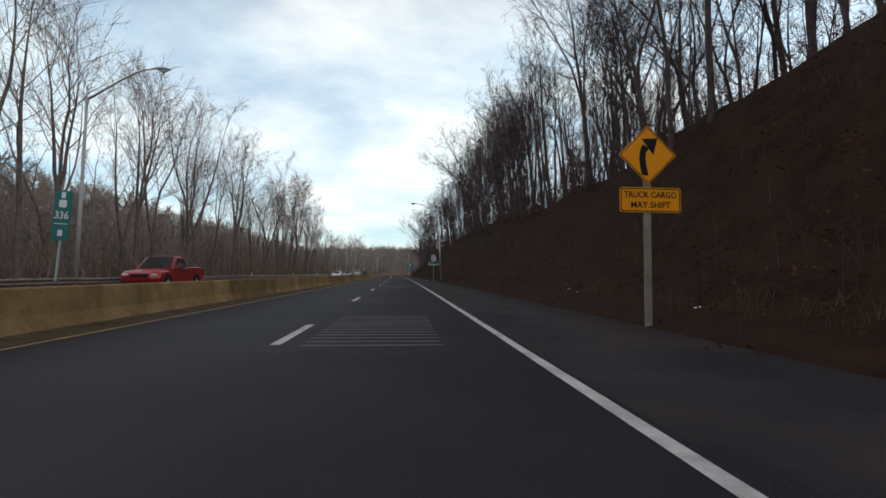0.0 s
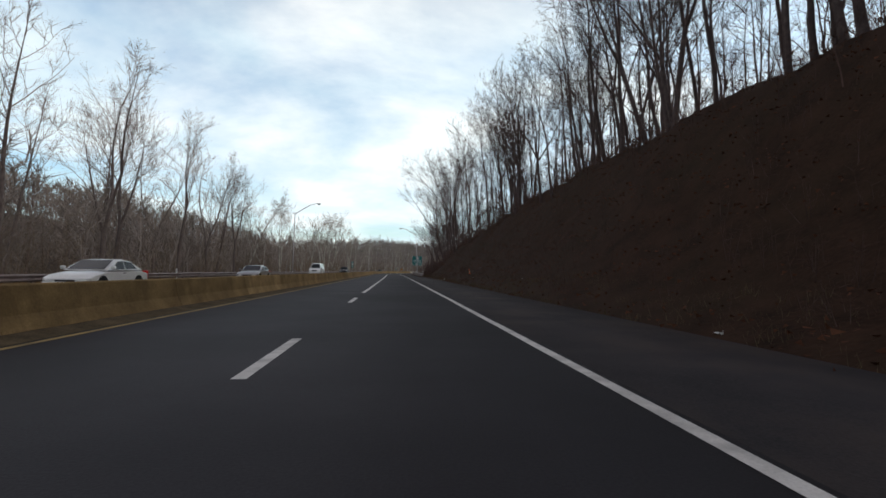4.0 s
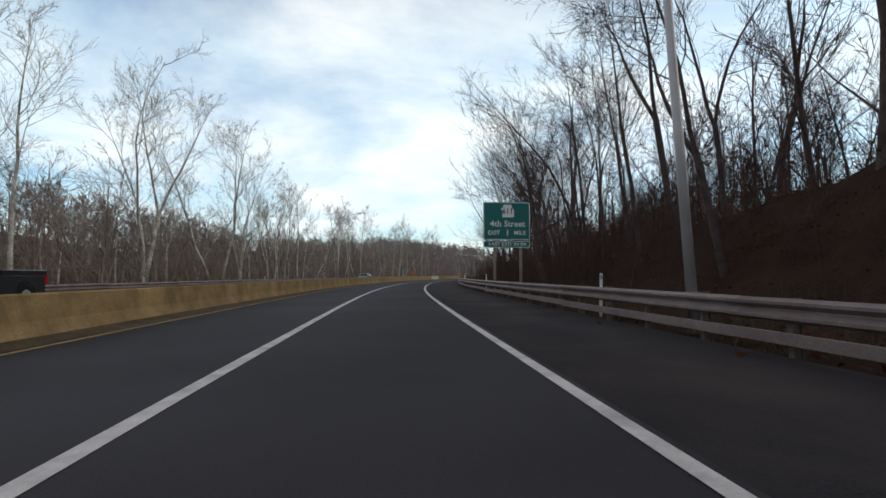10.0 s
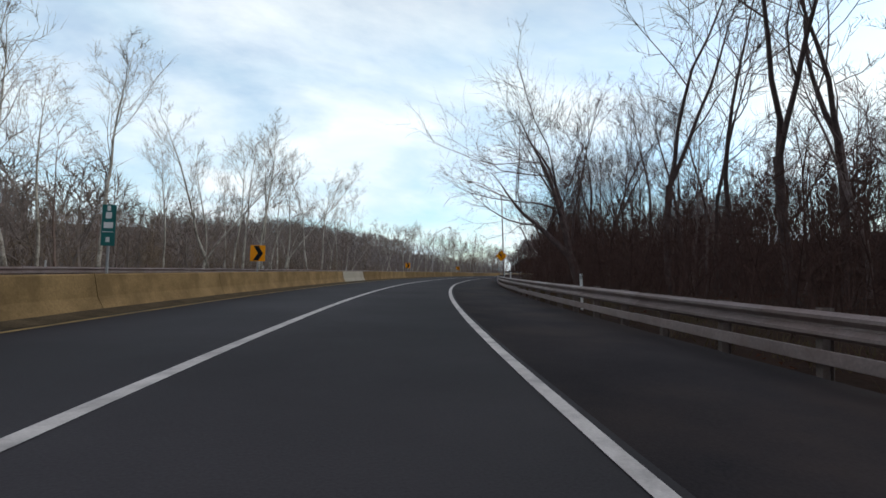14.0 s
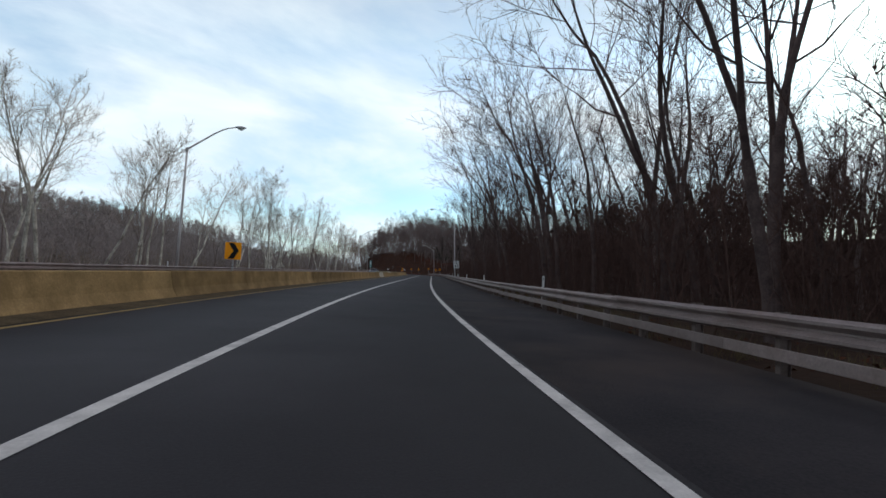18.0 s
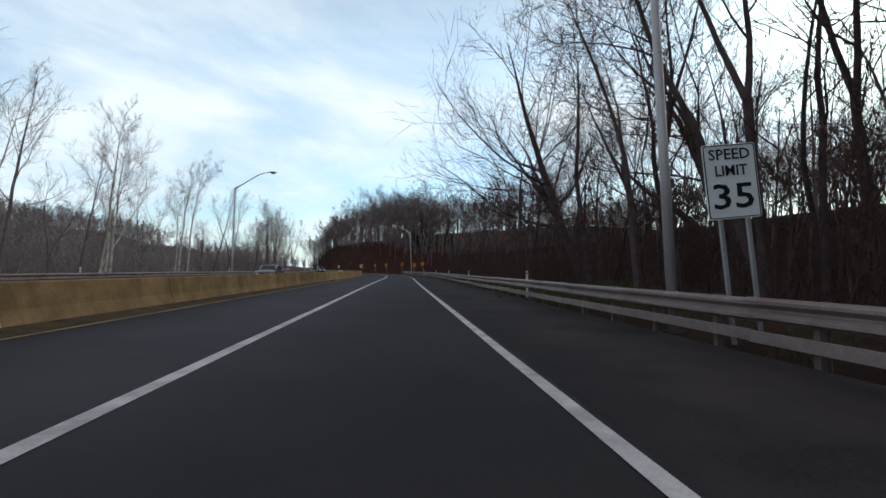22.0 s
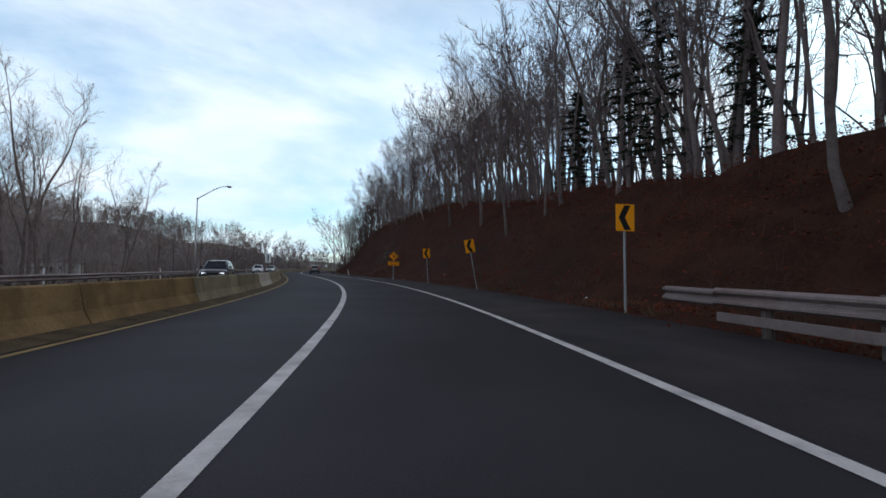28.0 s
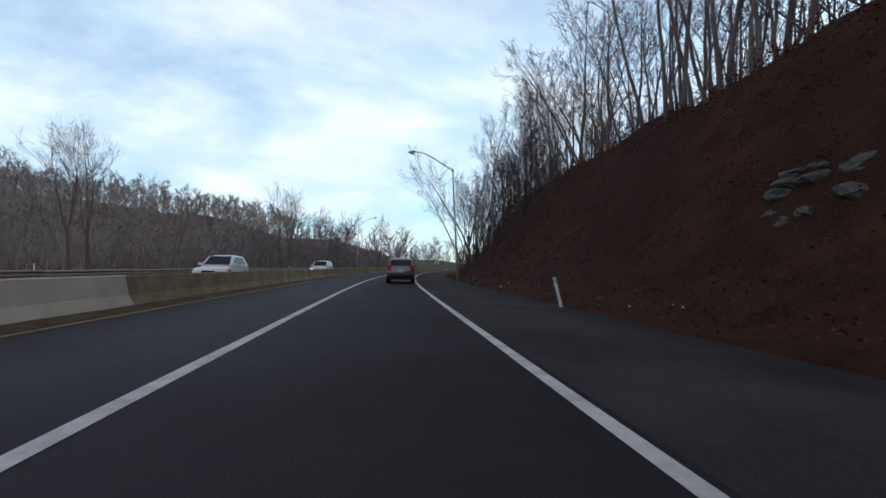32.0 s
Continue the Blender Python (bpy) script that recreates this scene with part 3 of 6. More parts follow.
tagged(part("gutter_dirt", ribbon("gutter_dirt", [(5.98, 0.075), (5.82, 0.05), (5.62, 0.02), (5.48, 0.007)], -75, 775, 1.5, 0.05), M["debris"]), "dirt and grit against the median barrier", "dirt", kind="stuff")


# ---- trees ----
class Grower:
    """Collects tapered tubes as triangles."""

    def __init__(self, seed):
        self.r = random.Random(seed)
        self.V, self.F = [], []

    def tube(self, pts, radii, n):
        base = len(self.V)
        for i, p in enumerate(pts):
            d = (pts[min(i + 1, len(pts) - 1)] - pts[max(i - 1, 0)]).normalized()
            u = d.orthogonal().normalized()
            w = d.cross(u)
            for k in range(n):
                a = 6.2832 * k / n
                self.V.append(p + radii[i] * (math.cos(a) * u + math.sin(a) * w))
        for i in range(len(pts) - 1):
            for k in range(n):
                a, b = base + i * n + k, base + i * n + (k + 1) % n
                self.F += [(a, b, b + n), (a, b + n, a + n)]

    def spike(self, p, q, r):
        d = (q - p).normalized()
        u = d.orthogonal().normalized()
        w = d.cross(u)
        b = len(self.V)
        self.V += [p + r * u, p + r * (-0.5 * u + 0.87 * w), p + r * (-0.5 * u - 0.87 * w), q]
        self.F += [(b, b + 1, b + 3), (b + 1, b + 2, b + 3), (b + 2, b, b + 3)]

    def blade(self, p, q, r):
        u = (q - p).normalized().orthogonal().normalized()
        u.rotate(Matrix.Rotation(self.r.uniform(0, 3.14), 3, (q - p).normalized()))
        b = len(self.V)
        self.V += [p + r * u, p - r * u, q]
        self.F.append((b, b + 1, b + 2))

    def strip(self, pts, r):
        """A thin tapering branch along several places."""
        u = (pts[-1] - pts[0]).normalized().orthogonal().normalized()
        u.rotate(Matrix.Rotation(self.r.uniform(0, 3.14), 3, (pts[-1] - pts[0]).normalized()))
        b, n = len(self.V), len(pts) - 1
        for i, p in enumerate(pts[:-1]):
            w = r * (1 - 0.8 * i / n)
            self.V += [p + w * u, p - w * u]
            if i:
                k = b + 2 * i
                self.F += [(k - 2, k - 1, k + 1), (k - 2, k + 1, k)]
        self.V.append(pts[-1])
        k = b + 2 * n
        self.F.append((k - 2, k - 1, k))

    def path(self, p, d, length, n, bend, up):
        pts = [p.copy()]
        d = d.normalized()
        for _ in range(n):
            d = (d + Vector((self.r.gauss(0, bend), self.r.gauss(0, bend), self.r.gauss(0, bend) + up))).normalized()
            pts.append(pts[-1] + d * (length / n))
        return pts, d

    def side(self, d, angle):
        u = d.orthogonal().normalized()
        u.rotate(Matrix.Rotation(self.r.uniform(0, 6.28), 3, d))
        return (d * math.cos(angle) + u * math.sin(angle)).normalized()

    def mesh(self, name):
        return mesh_np(name, [tuple(v) for v in self.V], self.F)


def tree_meshes(name, seed, h, r0, first=0.38, limbs=11, subs=6, twigs=7, spikes=2, angle=42, lean=0.05, forks=1, lod=0, tw=0.011, reach=0.30):
    """Trunk and crown of one bare tree: curved limbs, branches and fine twigs in an oval crown."""
    T, C = Grower(seed), Grower(seed + 500)
    R = T.r
    stems = []
    lead = Vector((R.uniform(-lean, lean), R.uniform(-lean, lean), 1))
    if forks == 1:
        pts, _ = T.path(Vector((0, 0, -0.3)), lead, h * 0.95, 10, 0.075, 0.04)
        rad = [max(r0 * (1.3 if i == 0 else 1) * (1 - i / 10) ** 0.85, 0.018) for i in range(11)]
        T.tube(pts, rad, 4 if lod else 7)
        stems.append((pts, rad, first, limbs))
    else:
        cut = R.uniform(0.15, 0.42)
        pts, d = T.path(Vector((0, 0, -0.3)), lead, h * cut, 3, 0.04, 0.03)
        T.tube(pts, [r0 * 1.3, r0, r0 * 0.95, r0 * 0.92], 4 if lod else 7)
        for k in range(forks):
            dd = T.side(d, R.uniform(0.18, 0.40))
            p2, _ = T.path(pts[-1] - d * 0.15, dd, h * (0.97 - cut) * R.uniform(0.8, 1.0), 8, 0.085, 0.055)
            r2 = [max(r0 * 0.68 * (1 - i / 8) ** 0.85, 0.016) for i in range(9)]
            T.tube(p2, r2, 4 if lod else 6)
            stems.append((p2, r2, 0.22, max(4, int(limbs * 0.7))))
    for pts, rad, f0, count in stems:
        n = len(pts) - 1
        for i in range(count):
            t = f0 + (0.985 - f0) * (i + R.random()) / count
            k = min(int(t * n), n - 1)
            q = pts[k].lerp(pts[k + 1], t * n - k)
            d = (pts[k + 1] - pts[k]).normalized()
            c = (t - f0) / (1 - f0)
            length = h * reach * R.uniform(0.7, 1.15) * (0.50 + 0.55 * math.sin(3.14 * min(c + 0.12, 1) ** 0.75))
            r1 = max(rad[k] * R.uniform(0.32, 0.52), 0.022)
            lp, ld = C.path(q, C.side(d, radians(R.gauss(angle * (1.15 - 0.35 * c), 9))), length, 3 if lod else 5, 0.15, 0.11)
            m = len(lp) - 1
            if lod:
                C.strip(lp, max(r1, 0.03))
            else:
                C.tube(lp, [r1 * (1 - 0.8 * j / m) for j in range(m + 1)], 3)
            for j in range(subs):
                u = 0.18 + 0.82 * (j + R.random()) / subs
                a = min(int(u * m), m - 1)
                sp = lp[a].lerp(lp[a + 1], u * m - a)
                sd = C.side((lp[a + 1] - lp[a]).normalized(), radians(R.gauss(40, 11)))
                sl = length * R.uniform(0.32, 0.55) * (1.1 - 0.45 * u)
                s_pts, _ = C.path(sp, sd, sl, 2 if lod else 3, 0.18, 0.10)
                C.strip(s_pts, max(r1 * 0.34 * (1 - 0.5 * u), tw * 1.25))
                e2 = len(s_pts) - 1
                for w in range(twigs):
                    v = 0.15 + 0.85 * (w + R.random()) / twigs
                    g = min(int(v * e2), e2 - 1)
                    b = s_pts[g].lerp(s_pts[g + 1], v * e2 - g)
                    wd = C.side((s_pts[g + 1] - s_pts[g]).normalized(), radians(R.gauss(38, 12)))
                    wl = sl * R.uniform(0.35, 0.75) * (1.15 - 0.4 * v)
                    e = b + (wd + Vector((0, 0, 0.16))) * wl
                    C.blade(b, e, tw)
                    for z in range(spikes):
                        y = b.lerp(e, R.uniform(0.2, 0.95))
                        C.blade(y, y + C.side(wd, R.uniform(0.4, 0.8)) * wl * R.uniform(0.35, 0.8), tw * 0.66)
    return T, C


def scatter(T, spots):
    """Arrays of one shape repeated at spots of (x, y, z, turn, scale)."""
    V = np.array([tuple(v) for v in T.V], np.float32)
    F = np.array(T.F, np.int32)
    sp = np.array(spots, np.float32).reshape(-1, 5)
    c, s = np.cos(sp[:, 3])[:, None], np.sin(sp[:, 3])[:, None]
    k = sp[:, 4][:, None]
    x = (V[None, :, 0] * c - V[None, :, 1] * s) * k + sp[:, 0][:, None]
    y = (V[None, :, 0] * s + V[None, :, 1] * c) * k + sp[:, 1][:, None]
    z = V[None, :, 2] * k + sp[:, 2][:, None]
    W = np.stack([x, y, z], -1).reshape(-1, 3)
    G = (F[None] + (np.arange(len(sp)) * len(V))[:, None, None]).reshape(-1, 3)
    return W, G


def joined(name, shapes, mat, label, category):
    """ONE object out of many scattered shapes: [(Grower, spots)]."""
    Vs, Fs, n = [], [], 0
    for T, spots in shapes:
        if not len(spots):
            continue
        V, F = scatter(T, spots)
        Vs.append(V)
        Fs.append(F + n)
        n += len(V)
    if Vs:
        tagged(part(name, mesh_np(name, np.concatenate(Vs), np.concatenate(Fs)), mat), label, category, kind="stuff")


def spots_in(rnd, count, s_rng, lat_rng, k=(0.8, 1.2), sink=0.15, keep=None):
    """Random standing places on the ground, clear of both carriageways."""
    out = []
    s = np.array([rnd.uniform(*s_rng) for _ in range(count)])
    lat = np.array([rnd.uniform(*lat_rng) for _ in range(count)])
    P = np.array([at(a, b) for a, b in zip(s, lat)])
    s2, l2 = plan(P[:, 0], P[:, 1])
    z = ground_z(s2, l2, P[:, 0], P[:, 1])
    for i in range(count):
        if -5.7 < l2[i] < 16.3 or (keep and not keep(s2[i], l2[i])):
            continue
        out.append((P[i, 0], P[i, 1], z[i] - sink, rnd.uniform(0, 6.28), rnd.uniform(*k)))
    return out


def crest(s):
    return np.interp(s, *TOE) + np.interp(s, *CREST) / 0.92


def tree_kind(name, label, category, seeds, bark, twig, group, **kw):
    protos = []
    for sd, extra in seeds:
        a = dict(kw)
        a.update(extra)
        T, C = tree_meshes(name, sd, **a)
        protos.append((T.mesh(name + "_trunk"), C.mesh(name + "_crown")))
    for t, c in protos:
        t.materials.append(bark)
        c.materials.append(twig)
        t.shade_smooth()

    def plant(spot, which):
        x, y, z, turn, k = spot[:5]
        m = Matrix.LocRotScale((x, y, z), Euler((0, 0, turn)), (k, k, k))
        if len(spot) > 5:
            m = Matrix.Translation((x, y, z)) @ Matrix.Rotation(spot[5], 4, spot[6]) @ Matrix.Translation((-x, -y, -z)) @ m
        e = thing(name, m, label, category, group)
        part("trunk", protos[which % len(protos)][0], None, e)
        part("crown", protos[which % len(protos)][1], None, e)
    return plant


bank_tree = tree_kind("bank_tree", "tall bare dark-barked tree on the wooded bank", "tree",
                      [(11, dict(forks=1)), (12, dict(forks=2)), (13, dict(forks=1, lean=0.14)), (14, dict(forks=1, first=0.5)), (15, dict(forks=3))],
                      M["bark"], M["bark"], "trees on the bank", h=15, r0=0.135, limbs=12, spikes=1, angle=42)
level_tree = tree_kind("roadside_tree", "tall bare dark tree leaning out behind the guardrail", "tree",
                       [(111, dict(forks=2)), (16, dict(forks=1, lean=0.2, limbs=9)), (113, dict(forks=1, first=0.5)), (114, dict(forks=2, angle=50)), (115, dict(forks=1, lean=0.1))],
                       M["bark"], M["bark"], "trees behind the guardrail", h=15, r0=0.145, limbs=11, spikes=1, angle=44)
hill_tree = tree_kind("hillside_tree", "slender bare grey-brown tree on the steep hillside", "tree",
                      [(121, dict(forks=1)), (122, dict(forks=1, first=0.5)), (123, dict(forks=2)), (124, dict(forks=1, lean=0.12, first=0.45))],
                      M["bark_grey"], M["far_twig"], "trees on the hillside", h=15, r0=0.12, limbs=12, spikes=1, angle=38, reach=0.26)
sycamore = tree_kind("sycamore_tree", "slender bare sycamore with pale mottled bark", "tree",
                     [(21, dict(forks=1)), (22, dict(forks=2)), (23, dict(forks=1, first=0.45)), (24, dict(forks=1, first=0.3, angle=34)), (25, dict(forks=2, angle=30))],
                     M["bark_pale"], M["twig_pale"], "sycamores beyond the guardrail", h=15, r0=0.125, limbs=12, angle=44, reach=0.25)
river_tree = tree_kind("river_tree", "tall bare grey-brown tree in the river woods", "tree",
                       [(31, dict(forks=2)), (32, dict(forks=1)), (33, dict(forks=3))],
                       M["bark_grey"], M["twig"], "river woods trees", h=15, r0=0.15, limbs=12, spikes=1, angle=36, reach=0.28)
rnd = random.Random(3)


def inward(s, lat):
    """Angle and axis by which a roadside tree leans out over the road, towards the light."""
    a = head(s)
    w = radians(rnd.gauss(6.0, 3.0)) if lat < 0 else -radians(rnd.gauss(2.5, 2.5))
    return -w, Vector((-math.sin(a), math.cos(a), 0))


def row(plant, s_list, lat_fn, kfn, sink=0.2):
    for i, s in enumerate(s_list):
        lat = lat_fn(s)
        p = at(s, lat)
        s2, l2 = plan(np.array([p.x]), np.array([p.y]))
        if -6.4 < l2[0] < 17.0:
            continue
        z = float(ground_z(s2, l2, np.array([p.x]), np.array([p.y]))[0])
        plant((p.x, p.y, z - sink, rnd.uniform(0, 6.28), kfn(s), *inward(s, lat)), rnd.randrange(60))


def steps(a, b, gap):
    out = []
    while a < b:
        out.append(a)
        a += rnd.uniform(0.6, 1.4) * gap
    return out


# the crest of the bank, then the level woods, then the second bank
row(bank_tree, steps(6, 150, 3.2), lambda s: -(crest(s) + rnd.uniform(-4.0, 2.5)), lambda s: rnd.uniform(0.95, 1.45))
row(bank_tree, steps(150, 250, 3.0), lambda s: -(crest(s) + rnd.uniform(-3.5, 3)), lambda s: rnd.uniform(1.05, 1.6))
row(bank_tree, steps(4, 165, 2.3), lambda s: -(crest(s) + rnd.uniform(-2.0, 6)), lambda s: rnd.uniform(0.9, 1.35))
row(level_tree, steps(352, 455, 4.2), lambda s: -rnd.uniform(9.2, 14), lambda s: rnd.uniform(1.0, 1.5))
row(level_tree, steps(248, 288, 2.8), lambda s: -rnd.uniform(10, 19), lambda s: rnd.uniform(1.1, 1.55))
row(level_tree, steps(246, 332, 3.9), lambda s: -rnd.uniform(11, 26), lambda s: rnd.uniform(0.95, 1.4))
row(level_tree, steps(332, 455, 2.4), lambda s: -rnd.uniform(14, 26), lambda s: rnd.uniform(1.05, 1.6))
row(level_tree, steps(455, 478, 4.0), lambda s: -rnd.uniform(15, 26), lambda s: rnd.uniform(0.8, 1.2))
row(level_tree, steps(478, 515, 3.5), lambda s: -rnd.uniform(16, 30), lambda s: rnd.uniform(0.85, 1.2))
row(hill_tree, steps(515, 760, 1.95), lambda s: -(crest(s) + rnd.uniform(-3.6, 3.5)), lambda s: rnd.uniform(0.75, 1.25))
row(hill_tree, steps(664, 748, 4.0), lambda s: -rnd.uniform(7.8, 12), lambda s: rnd.uniform(1.0, 1.4))
# the far side
row(river_tree, steps(12, 175, 6.5), lambda s: rnd.uniform(22, 34), lambda s: rnd.uniform(1.05, 1.4))
row(sycamore, steps(165, 455, 5.6), lambda s: rnd.uniform(20.5, 31), lambda s: rnd.uniform(0.75, 1.15))
row(river_tree, steps(400, 560, 10), lambda s: rnd.uniform(19, 40), lambda s: rnd.uniform(0.65, 1.1))
row(river_tree, steps(560, 770, 11), lambda s: rnd.uniform(19, 42), lambda s: rnd.uniform(0.55, 0.95))

row(river_tree, steps(684, 778, 9), lambda s: rnd.uniform(20, 34), lambda s: rnd.uniform(0.85, 1.25))
# single trees beyond the guardrail
def plant_at(plant, spots):
    for s, lat, k in spots:
        p = at(s, lat)
        plant((p.x, p.y, zat(s, lat) - 0.2, rnd.uniform(0, 6.28), k, *inward(s, lat)), rnd.randrange(60))


plant_at(river_tree, ((26, 22, 1.35), (27.7, 20, 1.3), (34.7, 22.5, 1.4), (40.7, 21, 1.25), (48, 23, 1.4), (56.4, 24, 1.52), (62, 20.5, 1.29), (70, 23, 1.4), (78, 21, 1.35),
                      (89.6, 20, 1.3), (94.2, 22.5, 1.35), (98, 20.5, 1.35), (101, 24, 1.4), (106.3, 23, 1.3), (110, 20, 1.1), (123.2, 22.5, 1.3), (128, 24, 1.1), (150, 21, 1.0)))
plant_at(sycamore, ((260.9, 18.8, 0.95), (268.6, 21.3, 1.0), (266.5, 19.8, 1.0), (275.1, 22.8, 1.2), (271.5, 19.3, 1.1), (284.2, 21.8, 1.1), (288, 18.8, 1.1), (293, 21.3, 1.15),
                    (300, 19.8, 1.1), (309, 22.8, 1.25), (324.5, 19.3, 1.15), (338, 20, 1.0), (346, 22, 1.1)))
plant_at(sycamore, ((377, 18.8, 0.8), (381.3, 21.3, 0.85), (384, 19.8, 0.78), (394.7, 22.8, 0.88), (390.5, 19.3, 0.76), (399.6, 21.8, 0.88), (404, 18.8, 0.88),
                    (414.8, 18.8, 0.95), (420.4, 21.3, 1.0), (421.3, 19.8, 0.7), (430.9, 22.8, 0.72)))
for s, lat, k in ((496, 24, 0.85), (499, 19, 0.78), (560, 23, 0.9), (565, 26, 1.1), (569, 20.5, 0.75), (575, 22, 1.15), (579, 27, 0.9), (586, 24, 0.95), (548, 25, 1.1), (540, 24, 0.95), (452, 26, 1.0), (456, 24, 1.0), (598, 30, 0.9), (622, 34, 0.7), (636, 20, 0.72), (639, 29, 0.85), (644, 24, 0.8), (650, 28, 1.0), (668, 30, 0.7), (690, 28, 0.75), (720, 24, 0.7)):
    p = at(s, lat)
    river_tree((p.x, p.y, zat(s, lat) - 0.2, rnd.uniform(0, 6.28), k), rnd.randrange(60))
plant_at(sycamore, ((452, 21, 0.85), (456, 24, 0.95), (460, 19.5, 0.8), (464, 22, 1.0), (468, 25, 0.95), (473, 20, 0.85), (478, 23, 0.9), (484, 26, 0.85)))
plant_at(river_tree, ((547.6, 20, 0.93), (554.7, 22, 0.87), (564, 24, 1.03), (582, 27, 1.1), (577.9, 24, 0.88), (610.8, 26, 1.1)))
plant_at(sycamore, ((226.3, 20, 1.15), (241.5, 22, 1.4), (254, 22, 1.4), (266.2, 25, 1.55), (320.3, 19.5, 0.89), (324.6, 21, 1.06), (326.5, 20, 1.07), (338.7, 24, 1.39), (222, 20, 1.15), (244.8, 24, 1.56), (262.5, 26, 1.67)))
# a few broad old trees near the guardrail
broad_tree = tree_kind("broad_tree", "broad old bare tree with wide crooked limbs", "tree",
                       [(41, dict(forks=2)), (42, dict(forks=1, first=0.22)), (43, dict(forks=3))],
                       M["bark"], M["bark"], "broad old trees", h=14, r0=0.30, limbs=10, subs=8, twigs=7, angle=64, lean=0.12, reach=0.55)
for s, lat, k in ((473.7, -13.2, 1.2), (457.5, -13, 1.35), (461, -15, 1.3), (484, -19, 1.1), (447, -17, 1.1), (240, -12, 1.1), (312, -11, 1.15), (395, -13, 1.2), (428, -14, 1.15)):
    p = at(s, lat)
    broad_tree((p.x, p.y, zat(s, lat) - 0.2, rnd.uniform(0, 6.28), k, -radians(17 if 455 < s < 465 else 10), Vector((-math.sin(head(s)), math.cos(head(s)), 0))), rnd.randrange(60))

# far woods, thickets and brush, joined
FAR = [tree_meshes("far", 40 + i, h=14, r0=0.14, limbs=9, subs=5, twigs=7, spikes=0, lod=1, forks=1 + i % 2, tw=0.017) for i in range(4)]
FAR_ALL = []
for T, C in FAR:
    g = Grower(0)
    n = len(T.V)
    g.V = T.V + C.V
    g.F = T.F + [(a + n, b + n, c + n) for a, b, c in C.F]
    FAR_ALL.append(g)


def woods(name, count, s_rng, lat_rng, mat, label, k=(0.7, 1.1), keep=None):
    per = count // 4
    joined(name, [(g, spots_in(rnd, per, s_rng, lat_rng, k, keep=keep)) for g in FAR_ALL], mat, label, "woods")


woods("bank_woods", 170, (0, 262), (-50, -12), M["bark"], "dense bare woods on the hill behind the bank", k=(0.9, 1.5), keep=lambda s, l: -l > crest(s) - 1)
woods("crest_woods", 320, (4, 172), (-34, -14), M["bark"], "small bare trees along the crest of the bank", k=(0.45, 0.95), keep=lambda s, l: crest(s) - 1.5 < -l < crest(s) + 8)
woods("level_woods", 330, (240, 530), (-55, -18), M["far_twig"], "dense bare woods behind the roadside trees", k=(0.7, 1.25))
woods("rim_woods", 210, (400, 548), (-58, -18), M["far_twig"], "bare woods on the rim of the rear bank", k=(0.6, 1.0), keep=lambda s, l: -l > crest(s) - 1)
woods("knoll_woods", 230, (515, 608), (-36, -12), M["far_twig"], "thin belt of bare trees on the knoll", k=(0.9, 1.4), keep=lambda s, l: -l > crest(s) - 1)
woods("hill_woods", 200, (602, 779), (-45, -12), M["far_twig"], "dense bare woods on the hillside", k=(1.1, 1.75), keep=lambda s, l: -l > crest(s) - 1)
woods("slope_woods", 60, (650, 779), (-20, -9), M["bark"], "bare trees down the slope of the bank", k=(0.6, 1.0))
woods("toe_woods", 80, (490, 552), (-34, -9.5), M["far_twig"], "bare woods at the foot of the hill", k=(0.6, 1.25), keep=lambda s, l: -l > crest(s) - 1.5)
woods("river_woods", 150, (-10, 375), (25, 55), M["twig"], "bare river woods beyond the road", k=(0.55, 0.95))


def puff(seed, n, wide=0.030):
    """A small far tree: a thin stem, some limbs, and a rounded crown of many fine twigs."""
    g = Grower(seed)
    R = g.r
    stem, _ = g.path(Vector((0, 0, -0.5)), Vector((R.gauss(0, 0.08), R.gauss(0, 0.08), 1)), 9.6, 4, 0.10, 0.03)
    g.strip(stem, 0.07 + wide)
    limbs = [stem]
    for i in range(7):
        t = 0.8 + 2.9 * (i + R.random()) / 7
        q = stem[int(t)].lerp(stem[int(t) + 1], t - int(t))
        d = g.side(Vector((0, 0, 1)), R.uniform(0.5, 1.0))
        lp, _ = g.path(q, d, R.uniform(2.4, 3.8) * (1.2 - 0.16 * t), 2, 0.16, 0.12)
        g.strip(lp, 0.03 + 0.7 * wide)
        limbs.append(lp)
    for i in range(n):
        lp = limbs[R.randrange(1, 8)] if i % 7 else limbs[0][2:]
        m = len(lp) - 1
        u = m * R.uniform(0.25, 1.0) - 1e-6
        p = lp[int(u)].lerp(lp[int(u) + 1], u - int(u))
        d = (lp[-1] - lp[0]).normalized()
        w = (d * 0.6 + Vector((R.gauss(0, 0.6), R.gauss(0, 0.6), R.gauss(0.30, 0.45)))).normalized()
        g.blade(p, p + w * R.uniform(0.7, 1.9), wide)
    return g


PUFF = [puff(150 + i, 100) for i in range(6)]
PUFF_FAR = [puff(160 + i, 100, 0.055) for i in range(6)]
PUFF_NEAR = [puff(170 + i, 200, 0.013) for i in range(6)]


def puffs(name, count, s_rng, lat_rng, mat, label, k, keep=None, far=False, near=False):
    joined(name, [(g, spots_in(rnd, count // 6, s_rng, lat_rng, k, 0.2, keep)) for g in (PUFF_FAR if far else PUFF_NEAR if near else PUFF)], mat, label, "woods")


